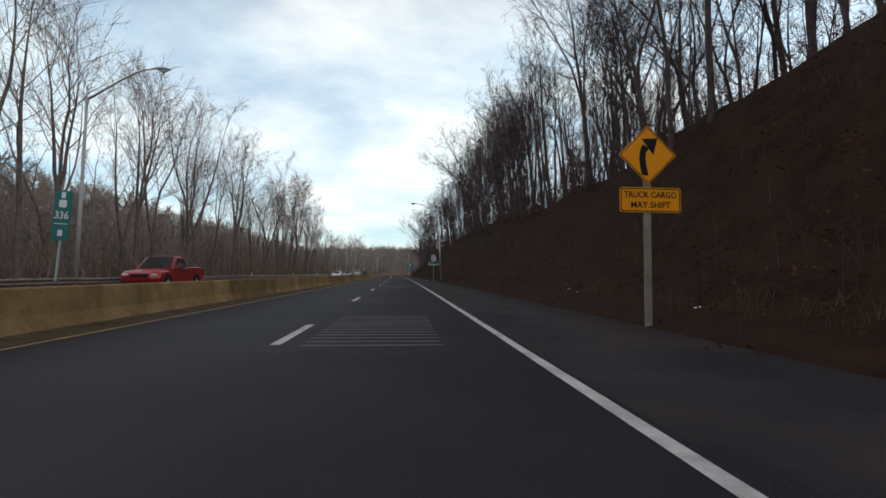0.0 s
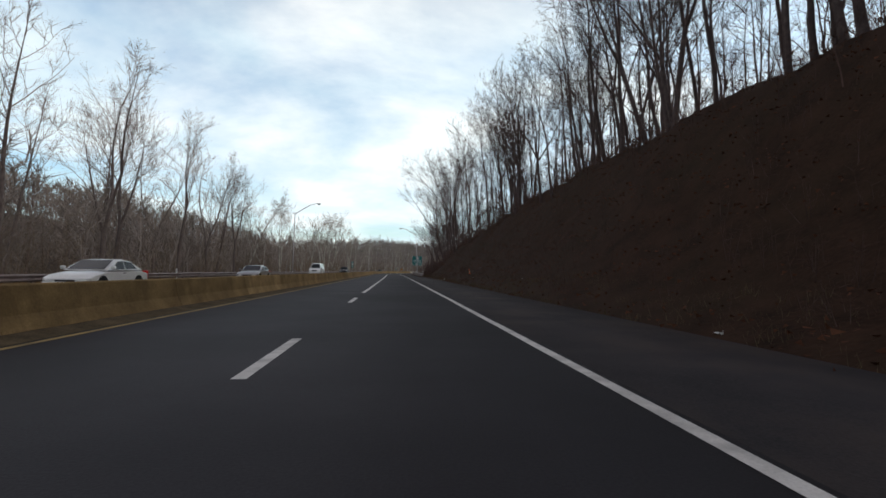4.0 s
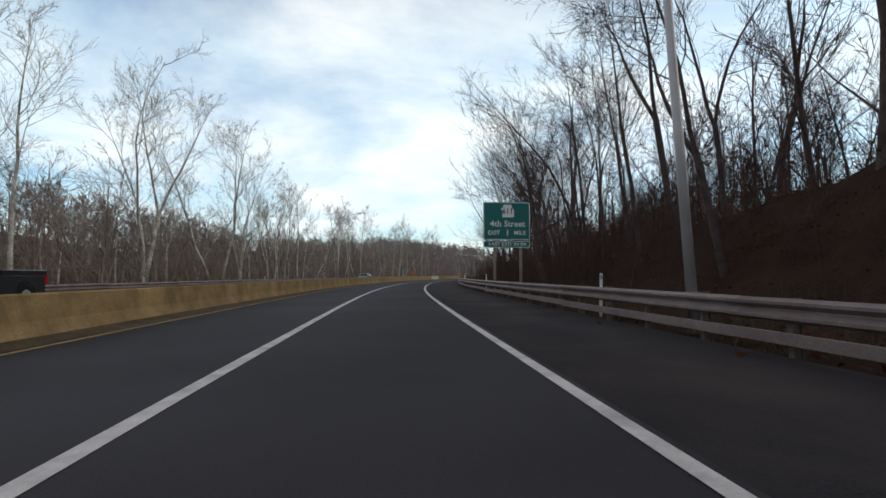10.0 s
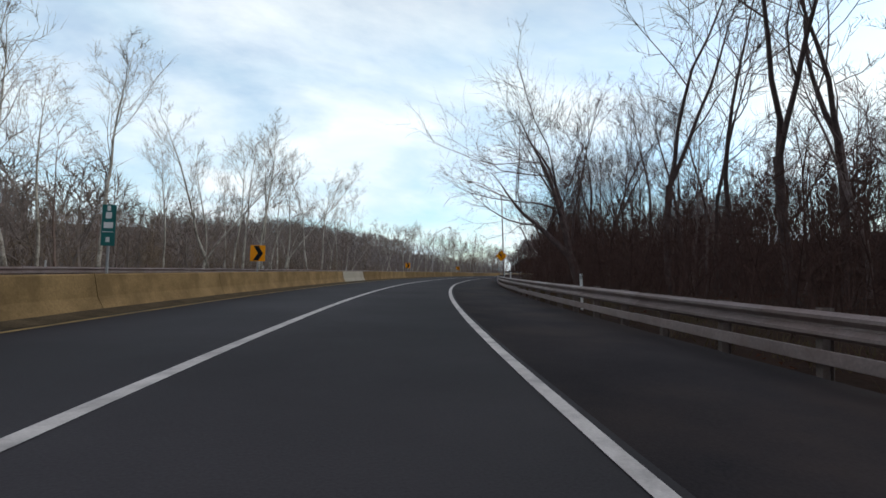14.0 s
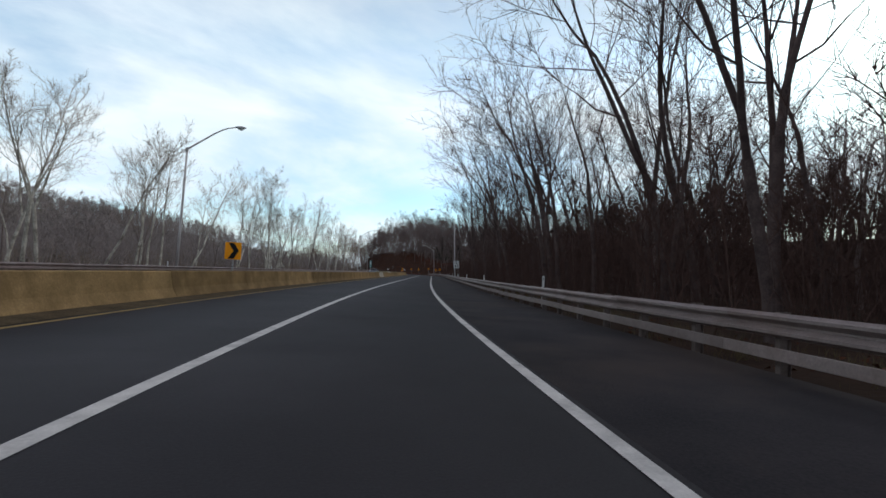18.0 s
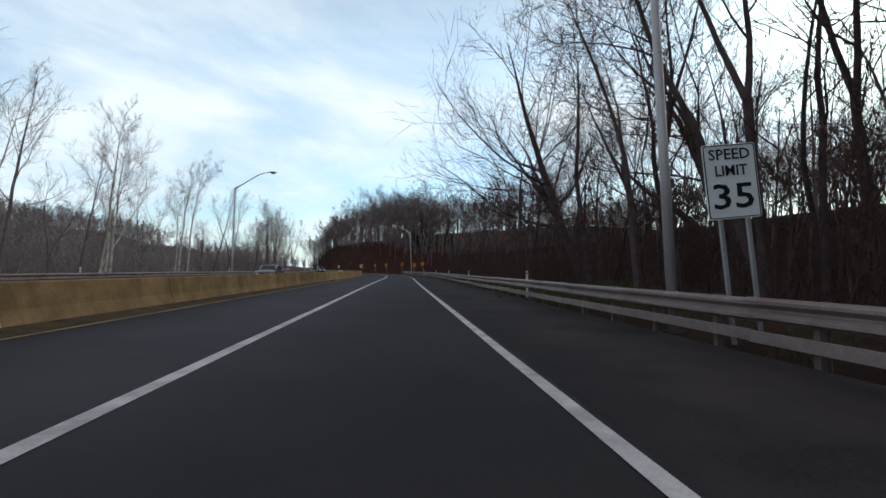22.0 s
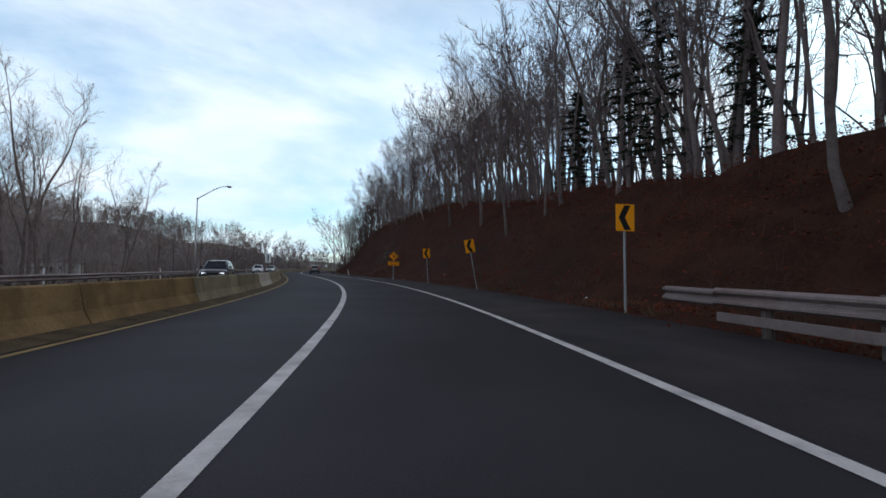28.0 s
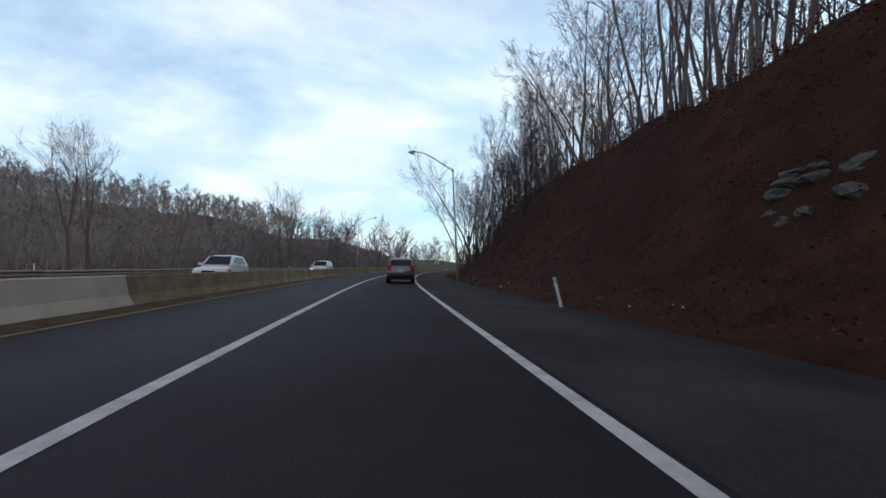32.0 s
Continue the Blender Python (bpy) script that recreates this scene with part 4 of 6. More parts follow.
# the far woods look hazy only through their paled twig colours
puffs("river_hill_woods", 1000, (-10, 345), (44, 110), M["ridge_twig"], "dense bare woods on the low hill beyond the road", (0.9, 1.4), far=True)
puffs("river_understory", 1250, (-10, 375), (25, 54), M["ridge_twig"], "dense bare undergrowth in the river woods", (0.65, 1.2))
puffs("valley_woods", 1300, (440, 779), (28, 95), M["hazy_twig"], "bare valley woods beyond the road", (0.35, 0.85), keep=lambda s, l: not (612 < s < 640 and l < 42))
puffs("bend_understory", 170, (530, 600), (21, 36), M["hazy_twig"], "bare undergrowth beyond the guardrail", (0.35, 0.85), near=True)
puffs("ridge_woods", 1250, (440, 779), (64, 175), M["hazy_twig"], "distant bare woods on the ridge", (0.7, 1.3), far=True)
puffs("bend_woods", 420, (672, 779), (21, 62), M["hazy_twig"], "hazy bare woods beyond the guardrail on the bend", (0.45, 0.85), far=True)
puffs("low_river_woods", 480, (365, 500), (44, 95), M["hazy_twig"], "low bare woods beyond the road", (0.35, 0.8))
puffs("slope_understory", 300, (644, 779), (-17, -7.2), M["understory"], "bare undergrowth down the slope of the bank", (0.15, 0.5), near=True)
puffs("bank_understory", 620, (0, 262), (-34, -12), M["understory"], "bare undergrowth along the crest of the bank", (0.35, 0.95), keep=lambda s, l: -l > crest(s) + 0.3, near=True)
puffs("crest_understory", 420, (0, 262), (-22, -9), M["understory"], "low bare undergrowth on the upper slope of the bank", (0.12, 0.38), keep=lambda s, l: crest(s) - 5 < -l < crest(s) + 1, near=True)
puffs("back_understory", 520, (245, 530), (-52, -22), M["understory"], "tall red-brown undergrowth at the back of the woods", (0.6, 1.1))
puffs("near_understory", 330, (232, 322), (-34, -10), M["understory"], "red-brown undergrowth behind the guardrail on the bend", (0.35, 0.72), near=True)
puffs("level_understory", 600, (322, 452), (-34, -9.5), M["understory"], "dense red-brown undergrowth behind the roadside trees", (0.50, 1.05), near=True)
puffs("low_understory", 330, (450, 535), (-40, -11.5), M["understory"], "low red-brown undergrowth behind the guardrail", (0.26, 0.64), near=True)
puffs("rim_understory", 330, (395, 540), (-52, -35), M["understory"], "bare undergrowth along the rim of the rear bank", (0.5, 0.9), keep=lambda s, l: -l > crest(s) - 2, far=True)
puffs("hill_understory", 380, (606, 779), (-55, -14), M["far_twig"], "bare undergrowth behind the crest of the hill", (0.4, 0.8), keep=lambda s, l: -l > crest(s) + 1.5)


def distance_woods():
    """Woods round the far bend and on the knoll across the valley."""
    R = random.Random(77)
    lists = [[] for _ in range(6)]
    for i in range(1000):
        if i < 660:
            a, r = radians(R.uniform(-34, 22)), R.uniform(110, 420)
            x, y, k = 132 + math.sin(a) * r, 572 + math.cos(a) * r, R.uniform(0.9, 1.7)
        else:
            x, y, k = -120 + R.gauss(0, 80), 590 + R.gauss(0, 95), R.uniform(0.7, 1.2)
        s, lat = plan(np.array([x]), np.array([y]))
        if -26 < lat[0] < (60 if s[0] < 690 else 22):
            continue
        z = float(ground_z(s, np.clip(lat, -220, 220), np.array([x]), np.array([y]))[0])
        lists[i % 6].append((x, y, z - 0.3, R.uniform(0, 6.28), k))
    for i in range(1300):
        x, y = R.uniform(-140, 118), R.uniform(690, 1010)
        s, lat = plan(np.array([x]), np.array([y]))
        if lat[0] < 40:
            continue
        z = float(ground_z(s, np.clip(lat, -220, 220), np.array([x]), np.array([y]))[0])
        away = max(y - 760, 0)
        lists[i % 6].append((x, y, z * math.exp(-max(away - 150, 0) / 300) - 0.3, R.uniform(0, 6.28), R.uniform(1.0, 1.8)))
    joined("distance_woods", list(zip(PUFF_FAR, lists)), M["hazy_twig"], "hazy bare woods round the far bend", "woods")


distance_woods()


def brush_shape(seed, h, stems, side, wide, thick):
    g = Grower(seed)
    R = g.r
    for _ in range(stems):
        p = Vector((R.uniform(-wide, wide), R.uniform(-wide, wide), -0.1))
        q = p + Vector((R.gauss(0, 0.20) * h, R.gauss(0, 0.20) * h, h * R.uniform(0.5, 1.0)))
        g.blade(p, q, thick)
        for _ in range(side):
            a = p.lerp(q, R.uniform(0.2, 0.95))
            g.blade(a, a + Vector((R.gauss(0, 0.13), R.gauss(0, 0.13), R.uniform(0.0, 0.22))) * h, thick * 0.55)
    return g


BRUSH = [brush_shape(60 + i, 1.2, 9, 5, 0.8, 0.009) for i in range(3)]
TANGLE = [brush_shape(64 + i, 3.2, 9, 9, 1.6, 0.010) for i in range(4)]
SAPLING = [brush_shape(70 + i, 5.5, 4, 20, 1.5, 0.016) for i in range(4)]


def thicket(name, shapes, count, s_rng, lat_rng, k, mat, label, keep=None):
    joined(name, [(g, spots_in(rnd, count // len(shapes), s_rng, lat_rng, k, 0.05, keep)) for g in shapes], mat, label, "brush")


thicket("bank_brush", BRUSH, 2600, (2, 262), (-22, -6.6), (0.4, 1.3), M["brush"], "tangled bare brush on the bank")
thicket("level_brush", TANGLE, 1500, (215, 540), (-22, -8.0), (0.5, 1.7), M["understory"], "tall tangled bare brush under the roadside trees")
thicket("hill_brush", BRUSH, 1700, (525, 720), (-26, -7.2), (0.4, 1.3), M["brush"], "tangled bare brush on the hillside")
thicket("low_river_brush", SAPLING, 480, (365, 560), (18.5, 60), (0.3, 0.8), M["river_brush"], "low bare saplings and brush beyond the guardrail")
thicket("river_brush", SAPLING, 1100, (-5, 370), (18.5, 50), (0.5, 1.35), M["river_brush"], "bare saplings and brush beyond the guardrail")
thicket("valley_brush", SAPLING, 480, (540, 775), (18.5, 80), (0.3, 0.8), M["river_brush"], "bare saplings and brush in the valley")
thicket("wood_saplings", SAPLING, 640, (0, 770), (-42, -9), (0.5, 1.1), M["bark"], "thin bare saplings among the trees", keep=lambda s, l: -l > crest(s) - 3 or 235 < s < 525)


# fallen leaves and low growth
def leaf_clump(seed, n, spread, size):
    g = Grower(seed)
    R = g.r
    for _ in range(n):
        p = Vector((R.gauss(0, spread), R.gauss(0, spread), abs(R.gauss(0.03, 0.05))))
        d = Vector((R.gauss(0, 1), R.gauss(0, 1), R.gauss(0, 0.25))).normalized()
        g.blade(p, p + d * size * R.uniform(0.6, 1.4), size * 0.4)
    return g


def grass_clump(seed, n):
    g = Grower(seed)
    R = g.r
    for _ in range(n):
        p = Vector((R.gauss(0, 0.25), R.gauss(0, 0.25), -0.03))
        g.blade(p, p + Vector((R.gauss(0, 0.12), R.gauss(0, 0.12), R.uniform(0.12, 0.45))), 0.012)
    return g


LEAF = [leaf_clump(80 + i, 16, 0.5, 0.10) for i in range(3)]
GRASS = [grass_clump(90 + i, 22) for i in range(3)]
thicket("oak_leaf_litter", LEAF, 4600, (535, 606), (-17, -6.0), (0.6, 1.1), M["leaves"], "russet fallen oak leaves on the hillside")
thicket("bank_leaf_litter", LEAF, 4200, (2, 262), (-18, -6.0), (0.7, 1.4), M["bank_leaves"], "dark brown fallen leaves on the bank")
thicket("hill_leaf_litter", LEAF, 4200, (592, 665), (-18, -6.0), (0.6, 1.2), M["bank_leaves"], "dark brown fallen leaves on the hillside")
thicket("level_leaf_litter", LEAF, 1500, (215, 535), (-24, -6.0), (0.7, 1.4), M["bank_leaves"], "dark brown fallen leaves under the trees")
thicket("verge_grass", GRASS, 3600, (2, 560), (-8.3, -5.65), (0.4, 1.0), M["grass"], "dry tufts of verge grass beside the shoulder")
thicket("tawny_verge_grass", GRASS, 800, (28, 120), (16.3, 20.5), (1.2, 2.6), M["tawny"], "tall tawny dry grass beyond the guardrail")
thicket("far_verge_grass", GRASS, 900, (0, 770), (16.4, 19), (0.7, 1.6), M["grass"], "dry tufts of grass beyond the guardrail")
thicket("green_verge_grass", GRASS, 1500, (438, 505), (-12, -5.75), (0.6, 1.3), M["green_grass"], "short green winter grass behind the guardrail")


# ---- median barrier: precast sections, each a piece ----
def build_barrier():
    whole = thing("median_barrier", Matrix(), "ochre-stained concrete median barrier of precast sections", "barrier", kind="structure")
    outline = [(-0.30, 0.0), (-0.30, 0.08), (-0.17, 0.33), (-0.085, 0.78), (-0.06, 0.81), (0.06, 0.81), (0.085, 0.78), (0.17, 0.33), (0.30, 0.08), (0.30, 0.0)]
    L = 6.1
    metas = {}
    for key in ("concrete", "concrete_new", "concrete_grey"):
        bm = prism(bmesh.new(), outline, -L / 2 + 0.008, L / 2 - 0.008)
        for x in (-0.262, 0.262):
            box(bm, x - 0.06, x + 0.06, -1.6, -1.2, 0.002, 0.07)
        me = bpy.data.meshes.new("barrier_section")
        bm.to_mesh(me)
        bm.free()
        me.materials.append(M[key])
        metas[key] = me
    pale = (317.2, 427.5, 563.5, 612.5)
    s = -70.0
    while s < 770:
        new_one = any(abs(s - p) <= 3.05 for p in pale)
        o = part("barrier_section", metas["concrete_new" if new_one else "concrete_grey" if s > 548 else "concrete"], None, whole, "paler newer concrete section" if new_one else "")
        run = (at(s + L / 2, 6.28) - at(s - L / 2, 6.28)).length / L
        o.matrix_basis = here(s, 6.28, rnd.uniform(-0.012, 0.0), rnd.uniform(-0.12, 0.12)) @ Matrix.Diagonal((1, run, 1, 1))
        s += L


build_barrier()


# ---- guardrails ----
def w_beam(L):
    """A wave-shaped rail panel with thickness."""
    prof = [(0.0, 0.43), (-0.035, 0.455), (-0.08, 0.475), (-0.08, 0.515), (-0.03, 0.555), (0.0, 0.575), (0.0, 0.605), (-0.03, 0.625), (-0.08, 0.665), (-0.08, 0.705), (-0.035, 0.725), (0.0, 0.75)]
    bm = bmesh.new()
    for back in (0.0, 0.006):
        rows = [[bm.verts.new((x + back, y, z)) for x, z in prof] for y in (-L / 2 - 0.15, L / 2 + 0.1)]
        for k in range(len(prof) - 1):
            q = (rows[0][k], rows[0][k + 1], rows[1][k + 1], rows[1][k])
            bm.faces.new(q if back == 0 else q[::-1])
    bm.verts.ensure_lookup_table()
    return bm


def guardrail(name, s0, s1, lat, face, rub, label, double=False):
    """face: 1 when the rail faces the +lat side of its posts, -1 when it faces the other."""
    whole = thing(name, Matrix(), label, "guardrail", kind="structure")
    L = 3.81
    bm = w_beam(L)
    if face < 0:
        bmesh.ops.scale(bm, vec=(-1, 1, 1), verts=bm.verts)
        bmesh.ops.reverse_faces(bm, faces=bm.faces)
    rail = bpy.data.meshes.new("rail_panel")
    bm.to_mesh(rail)
    bm.free()
    rail.materials.append(M["steel"])
    x = 0.17 * face
    bm = bmesh.new()
    for a, b, c, e in ((x - 0.075, x - 0.067, -0.05, 0.05), (x + 0.067, x + 0.075, -0.05, 0.05), (x - 0.067, x + 0.067, -0.004, 0.004)):
        box(bm, a, b, c, e, -0.35, 0.76)
    box(bm, min(0.012 * face, 0.09 * face), max(0.012 * face, 0.09 * face), -0.07, 0.07, 0.46, 0.73)
    post = bpy.data.meshes.new("post")
    bm.to_mesh(post)
    bm.free()
    post.materials.append(M["post_steel"])
    bm = box(bmesh.new(), -0.05 if face > 0 else -0.002, 0.002 if face > 0 else 0.05, -L / 2 - 0.02, L / 2 + 0.02, 0.14, 0.30, 0.006)
    low = bpy.data.meshes.new("rub_rail")
    bm.to_mesh(low)
    bm.free()
    low.materials.append(M["steel"])
    s, i = s0, 0
    while s < s1:
        m = here(s, lat, rnd.uniform(-0.012, 0.012), rnd.uniform(-0.15, 0.15))
        part("rail_panel", rail, None, whole).matrix_basis = m
        if rub:
            part("rub_rail", low, None, whole).matrix_basis = here(s, lat, rnd.uniform(-0.025, 0.02), 0, rnd.uniform(-1, 1))
        for k in (-0.95, 0.95):
            part("post", post, None, whole).matrix_basis = here(s + k, lat, rnd.uniform(-0.02, 0.01), rnd.uniform(-2, 2), rnd.uniform(-1.2, 1.2))
        s += L
    return whole


right_rail = guardrail("right_guardrail", 181.6, 541, -5.30, 1, True, "galvanised steel guardrail with a lower rub rail on steel posts")
left_rail = guardrail("left_guardrail", -60, 772, 15.75, -1, False, "weathered galvanised guardrail beside the opposite carriageway")
for s, z in ((178.9, 0.0), (542.55, -0.03)):
    bm = w_beam(1.6)
    o = part("end_panel", bm, M["steel"], right_rail, "bent rail end turned away from traffic")
    o.matrix_basis = here(s, -5.36, z, 6 if s < 300 else -5)


# ---- street lamps ----
def build_lamp():
    e = thing("street_lamp", Matrix(), "tall aluminium street lamp with a long upswept arm", "street lamp", "street lamps")
    part("base", box(bmesh.new(), -0.2, 0.2, -0.2, 0.2, -0.9, -0.02, 0.02), M["dark_rock"], e, "concrete footing")
    part("pole", tube(bmesh.new(), [(0, 0, -0.02), (0, 0, 4), (0, 0, 8), (0, 0, 10.25)], [0.105, 0.092, 0.076, 0.065], 12), M["pole"], e, smooth=True)
    part("access_door", box(bmesh.new(), -0.06, 0.06, -0.135, -0.10, 0.45, 0.75, 0.005), M["sign_back"], e)
    part("arm", tube(bmesh.new(), [(0.05, 0, 10.12), (-0.9, 0, 10.78), (-1.8, 0, 11.4), (-2.4, 0, 11.75), (-2.85, 0, 11.93), (-3.4, 0, 12.03)], [0.065, 0.06, 0.055, 0.05, 0.045, 0.04], 8), M["pole"], e, smooth=True)
    part("arm_clamp", tube(bmesh.new(), [(0, 0, 9.95), (0, 0, 10.3)], [0.10, 0.10], 10), M["sign_back"], e)
    bm = bmesh.new()
    tube(bm, [(-3.35, 0, 12.05), (-3.5, 0, 12.05), (-3.85, 0, 12.04), (-4.15, 0, 12.01)], [0.06, 0.14, 0.17, 0.07], 10)
    bmesh.ops.scale(bm, vec=(1, 1.0, 0.6), space=Matrix.Translation((0, 0, -12.04)), verts=bm.verts)
    hd = part("luminaire", bm, M["pole"], e, smooth=True)
    bm = tube(bmesh.new(), [(-3.55, 0, 11.955), (-3.78, 0, 11.93), (-4.0, 0, 11.955)], [0.05, 0.12, 0.05], 10)
    part("lens", bm, M["lamp_glass"], hd)
    return e


lamp0 = build_lamp()
RIGHT_LAMPS = ((75, -6.35), (208.4, -5.95), (335, -5.85), (434, -5.8), (537, -6.2), (649, -5.8))
LEFT_LAMPS = ((27, 16.8), (166, 16.8), (283, 16.8), (388, 16.8), (477, 17.2), (605, 16.6), (712, 16.6))
first_lamp = True
for s, lat in RIGHT_LAMPS + LEFT_LAMPS:
    m = here(s, lat, zat(s, lat) * 0.3 - (0.8 if s in (388, 477) else 0.6 if s == 537 else 0.0), 0 if lat < 0 else 180, -3.0 if lat < 0 else -1.0)
    if first_lamp:
        lamp0.matrix_basis, first_lamp = m, False
    else:
        copy_thing(lamp0, m)


# ---- delineators ----
def build_delineator():
    e = thing("delineator_post", Matrix(), "slim white plastic delineator post", "delineator", "delineators")
    part("post", box(bmesh.new(), -0.045, 0.045, -0.008, 0.008, -0.3, 1.15, 0.004), M["sign_white"], e)
    part("reflector", box(bmesh.new(), -0.035, 0.035, -0.013, -0.0085, 0.98, 1.10), M["sign_back"], e)
    return e


dl = build_delineator()
dl.matrix_basis = here(371.1, -5.9, 0)
for k in range(1, 9):
    copy_thing(dl, here(371.1 - 19.8 * k, -5.9, -0.05, 0, rnd.uniform(-3, 3)))
    copy_thing(dl, here(371.1 + 18.65 * k, -5.9, -0.05, 0, rnd.uniform(-3, 3)))
copy_thing(dl, here(617, -5.2, -0.3, 0, -14))
for k in range(34):
    copy_thing(dl, here(12 + 22.0 * k, 16.35, -0.1, 180, rnd.uniform(-3, 3)))


# ---- signs ----
def text(body, size, x, z, mat, parent, width=None, y=-0.014, name="lettering"):
    cu = bpy.data.curves.new("lettering", "FONT")
    cu.body = body
    cu.size = size
    cu.align_x = "CENTER"
    cu.align_y = "CENTER"
    cu.resolution_u = 2
    cu.extrude = 0.0015
    cu.offset = size * 0.012
    tmp = bpy.data.objects.new("lettering", cu)
    scene.collection.objects.link(tmp)
    dg = bpy.context.evaluated_depsgraph_get()
    me = bpy.data.meshes.new_from_object(tmp.evaluated_get(dg))
    bpy.data.objects.remove(tmp)
    bpy.data.curves.remove(cu)
    xs = [v.co.x for v in me.vertices]
    k = width / (max(xs) - min(xs)) if width else 1.0
    me.transform(Matrix.Translation((x, y, z)) @ Matrix.Rotation(radians(90), 4, "X") @ Matrix.Diagonal((k, 1, 1, 1)))
    me.materials.clear()
    return part(name, me, mat, parent)


def plate(bm, pts, y0=-0.006, y1=0.006):
    return prism(bm, pts, y0, y1)


def rounded(w, h, cx, cz, r=0.06, n=4):
    out = []
    for sx, sz, a0 in ((1, 1, 0), (-1, 1, 90), (-1, -1, 180), (1, -1, 270)):
        for k in range(n + 1):
            a = radians(a0 + 90 * k / n)
            out.append((cx + sx * (w / 2 - r) + r * math.cos(a), cz + sz * (h / 2 - r) + r * math.sin(a)))
    return out


def diamond(side_diag, cz, r=0.05):
    d = side_diag / 2
    out = []
    for k, (x, z) in enumerate(((1, 0), (0, 1), (-1, 0), (0, -1))):
        for a in (-1, 0, 1):
            px, pz = x * (d - r * (0.9 if a == 0 else 1.4)), z * (d - r * (0.9 if a == 0 else 1.4))
            tx, tz = -z * a * r * 0.6, x * a * r * 0.6
            out.append((px + tx, cz + pz + tz))
    return out


def ring(bm, outer, inner, y0, y1):
    """A border between two outlines with as many points."""
    n = len(outer)
    A = [[bm.verts.new((x, y, z)) for x, z in o] for o in (outer, inner) for y in (y0, y1)]
    for i in range(n):
        j = (i + 1) % n
        bm.faces.new((A[0][i], A[0][j], A[2][j], A[2][i]))
        bm.faces.new((A[0][j], A[0][i], A[1][i], A[1][j]))
        bm.faces.new((A[2][i], A[2][j], A[3][j], A[3][i]))
    bmesh.ops.recalc_face_normals(bm, faces=bm.faces)
    return bm


def shape(name, pts, mat, parent, y0=-0.0125, y1=-0.0065, label=""):
    return part(name, prism(bmesh.new(), pts, y0, y1), mat, parent, label)


def posts(e, xs, z0, z1, mat="post_steel", w=0.035):
    for x in xs:
        part("post", box(bmesh.new(), x - w, x + w, 0.010, 0.010 + 2 * w, z0, z1, 0.004), M[mat], e)


def curve_arrow(cz, k):
    """A bar that bends over to the right and ends in a head."""
    left, right = [], []
    for i in range(7):
        a = radians(180 - 62 * i / 6)
        c = (0.62, -0.35)
        for lst, r in ((left, 0.78), (right, 0.56)):
            lst.append(((c[0] + r * math.cos(a)) * k, cz + (c[1] + r * math.sin(a)) * k))
    hd = [(0.20 * k, cz + 0.10 * k), (0.37 * k, cz + 0.47 * k), (-0.02 * k + 0.0, cz + 0.52 * k)]
    return left, right, hd


def truck_curve_sign(m):
    e = thing("curve_warning_sign", m, "yellow curve arrow sign over a cargo plaque, on timber post", "road sign")
    part("post", box(bmesh.new(), -0.07, 0.07, 0.012, 0.11, -0.4, 4.2, 0.006), M["wood"], e, "weathered timber post")
    cz, D = 3.74, 1.42
    dm = part("diamond_plate", plate(bmesh.new(), diamond(D, cz)), M["sign_orange"], e)
    part("border", ring(bmesh.new(), diamond(D - 0.05, cz), diamond(D - 0.10, cz), -0.0125, -0.0065), M["sign_black"], dm)
    l = [(-0.14, -0.46), (-0.185, -0.25), (-0.20, -0.08), (-0.185, 0.08), (-0.12, 0.24)]
    r = [(0.01, -0.48), (-0.035, -0.26), (-0.055, -0.10), (-0.04, 0.05), (0.03, 0.15)]
    shape("arrow_shaft", [(x, cz + z) for x, z in l + r[::-1]], M["sign_black"], dm)
    shape("arrow_head", [(-0.14, cz + 0.36), (0.23, cz + 0.38), (0.13, cz + 0.0)][::-1], M["sign_black"], dm)
    pl = part("plaque", plate(bmesh.new(), rounded(1.42, 0.56, 0.05, 2.72)), M["sign_orange"], e)
    part("border", ring(bmesh.new(), rounded(1.38, 0.52, 0.05, 2.72, 0.05), rounded(1.34, 0.48, 0.05, 2.72, 0.04), -0.0125, -0.0065), M["sign_black"], pl)
    text("TRUCK CARGO", 0.2, 0.05, 2.83, M["sign_black"], pl, 1.22)
    text("MAY SHIFT", 0.2, 0.05, 2.60, M["sign_black"], pl, 0.92)
    return e


truck_curve_sign(here(10.5, -5.55, 0.04))


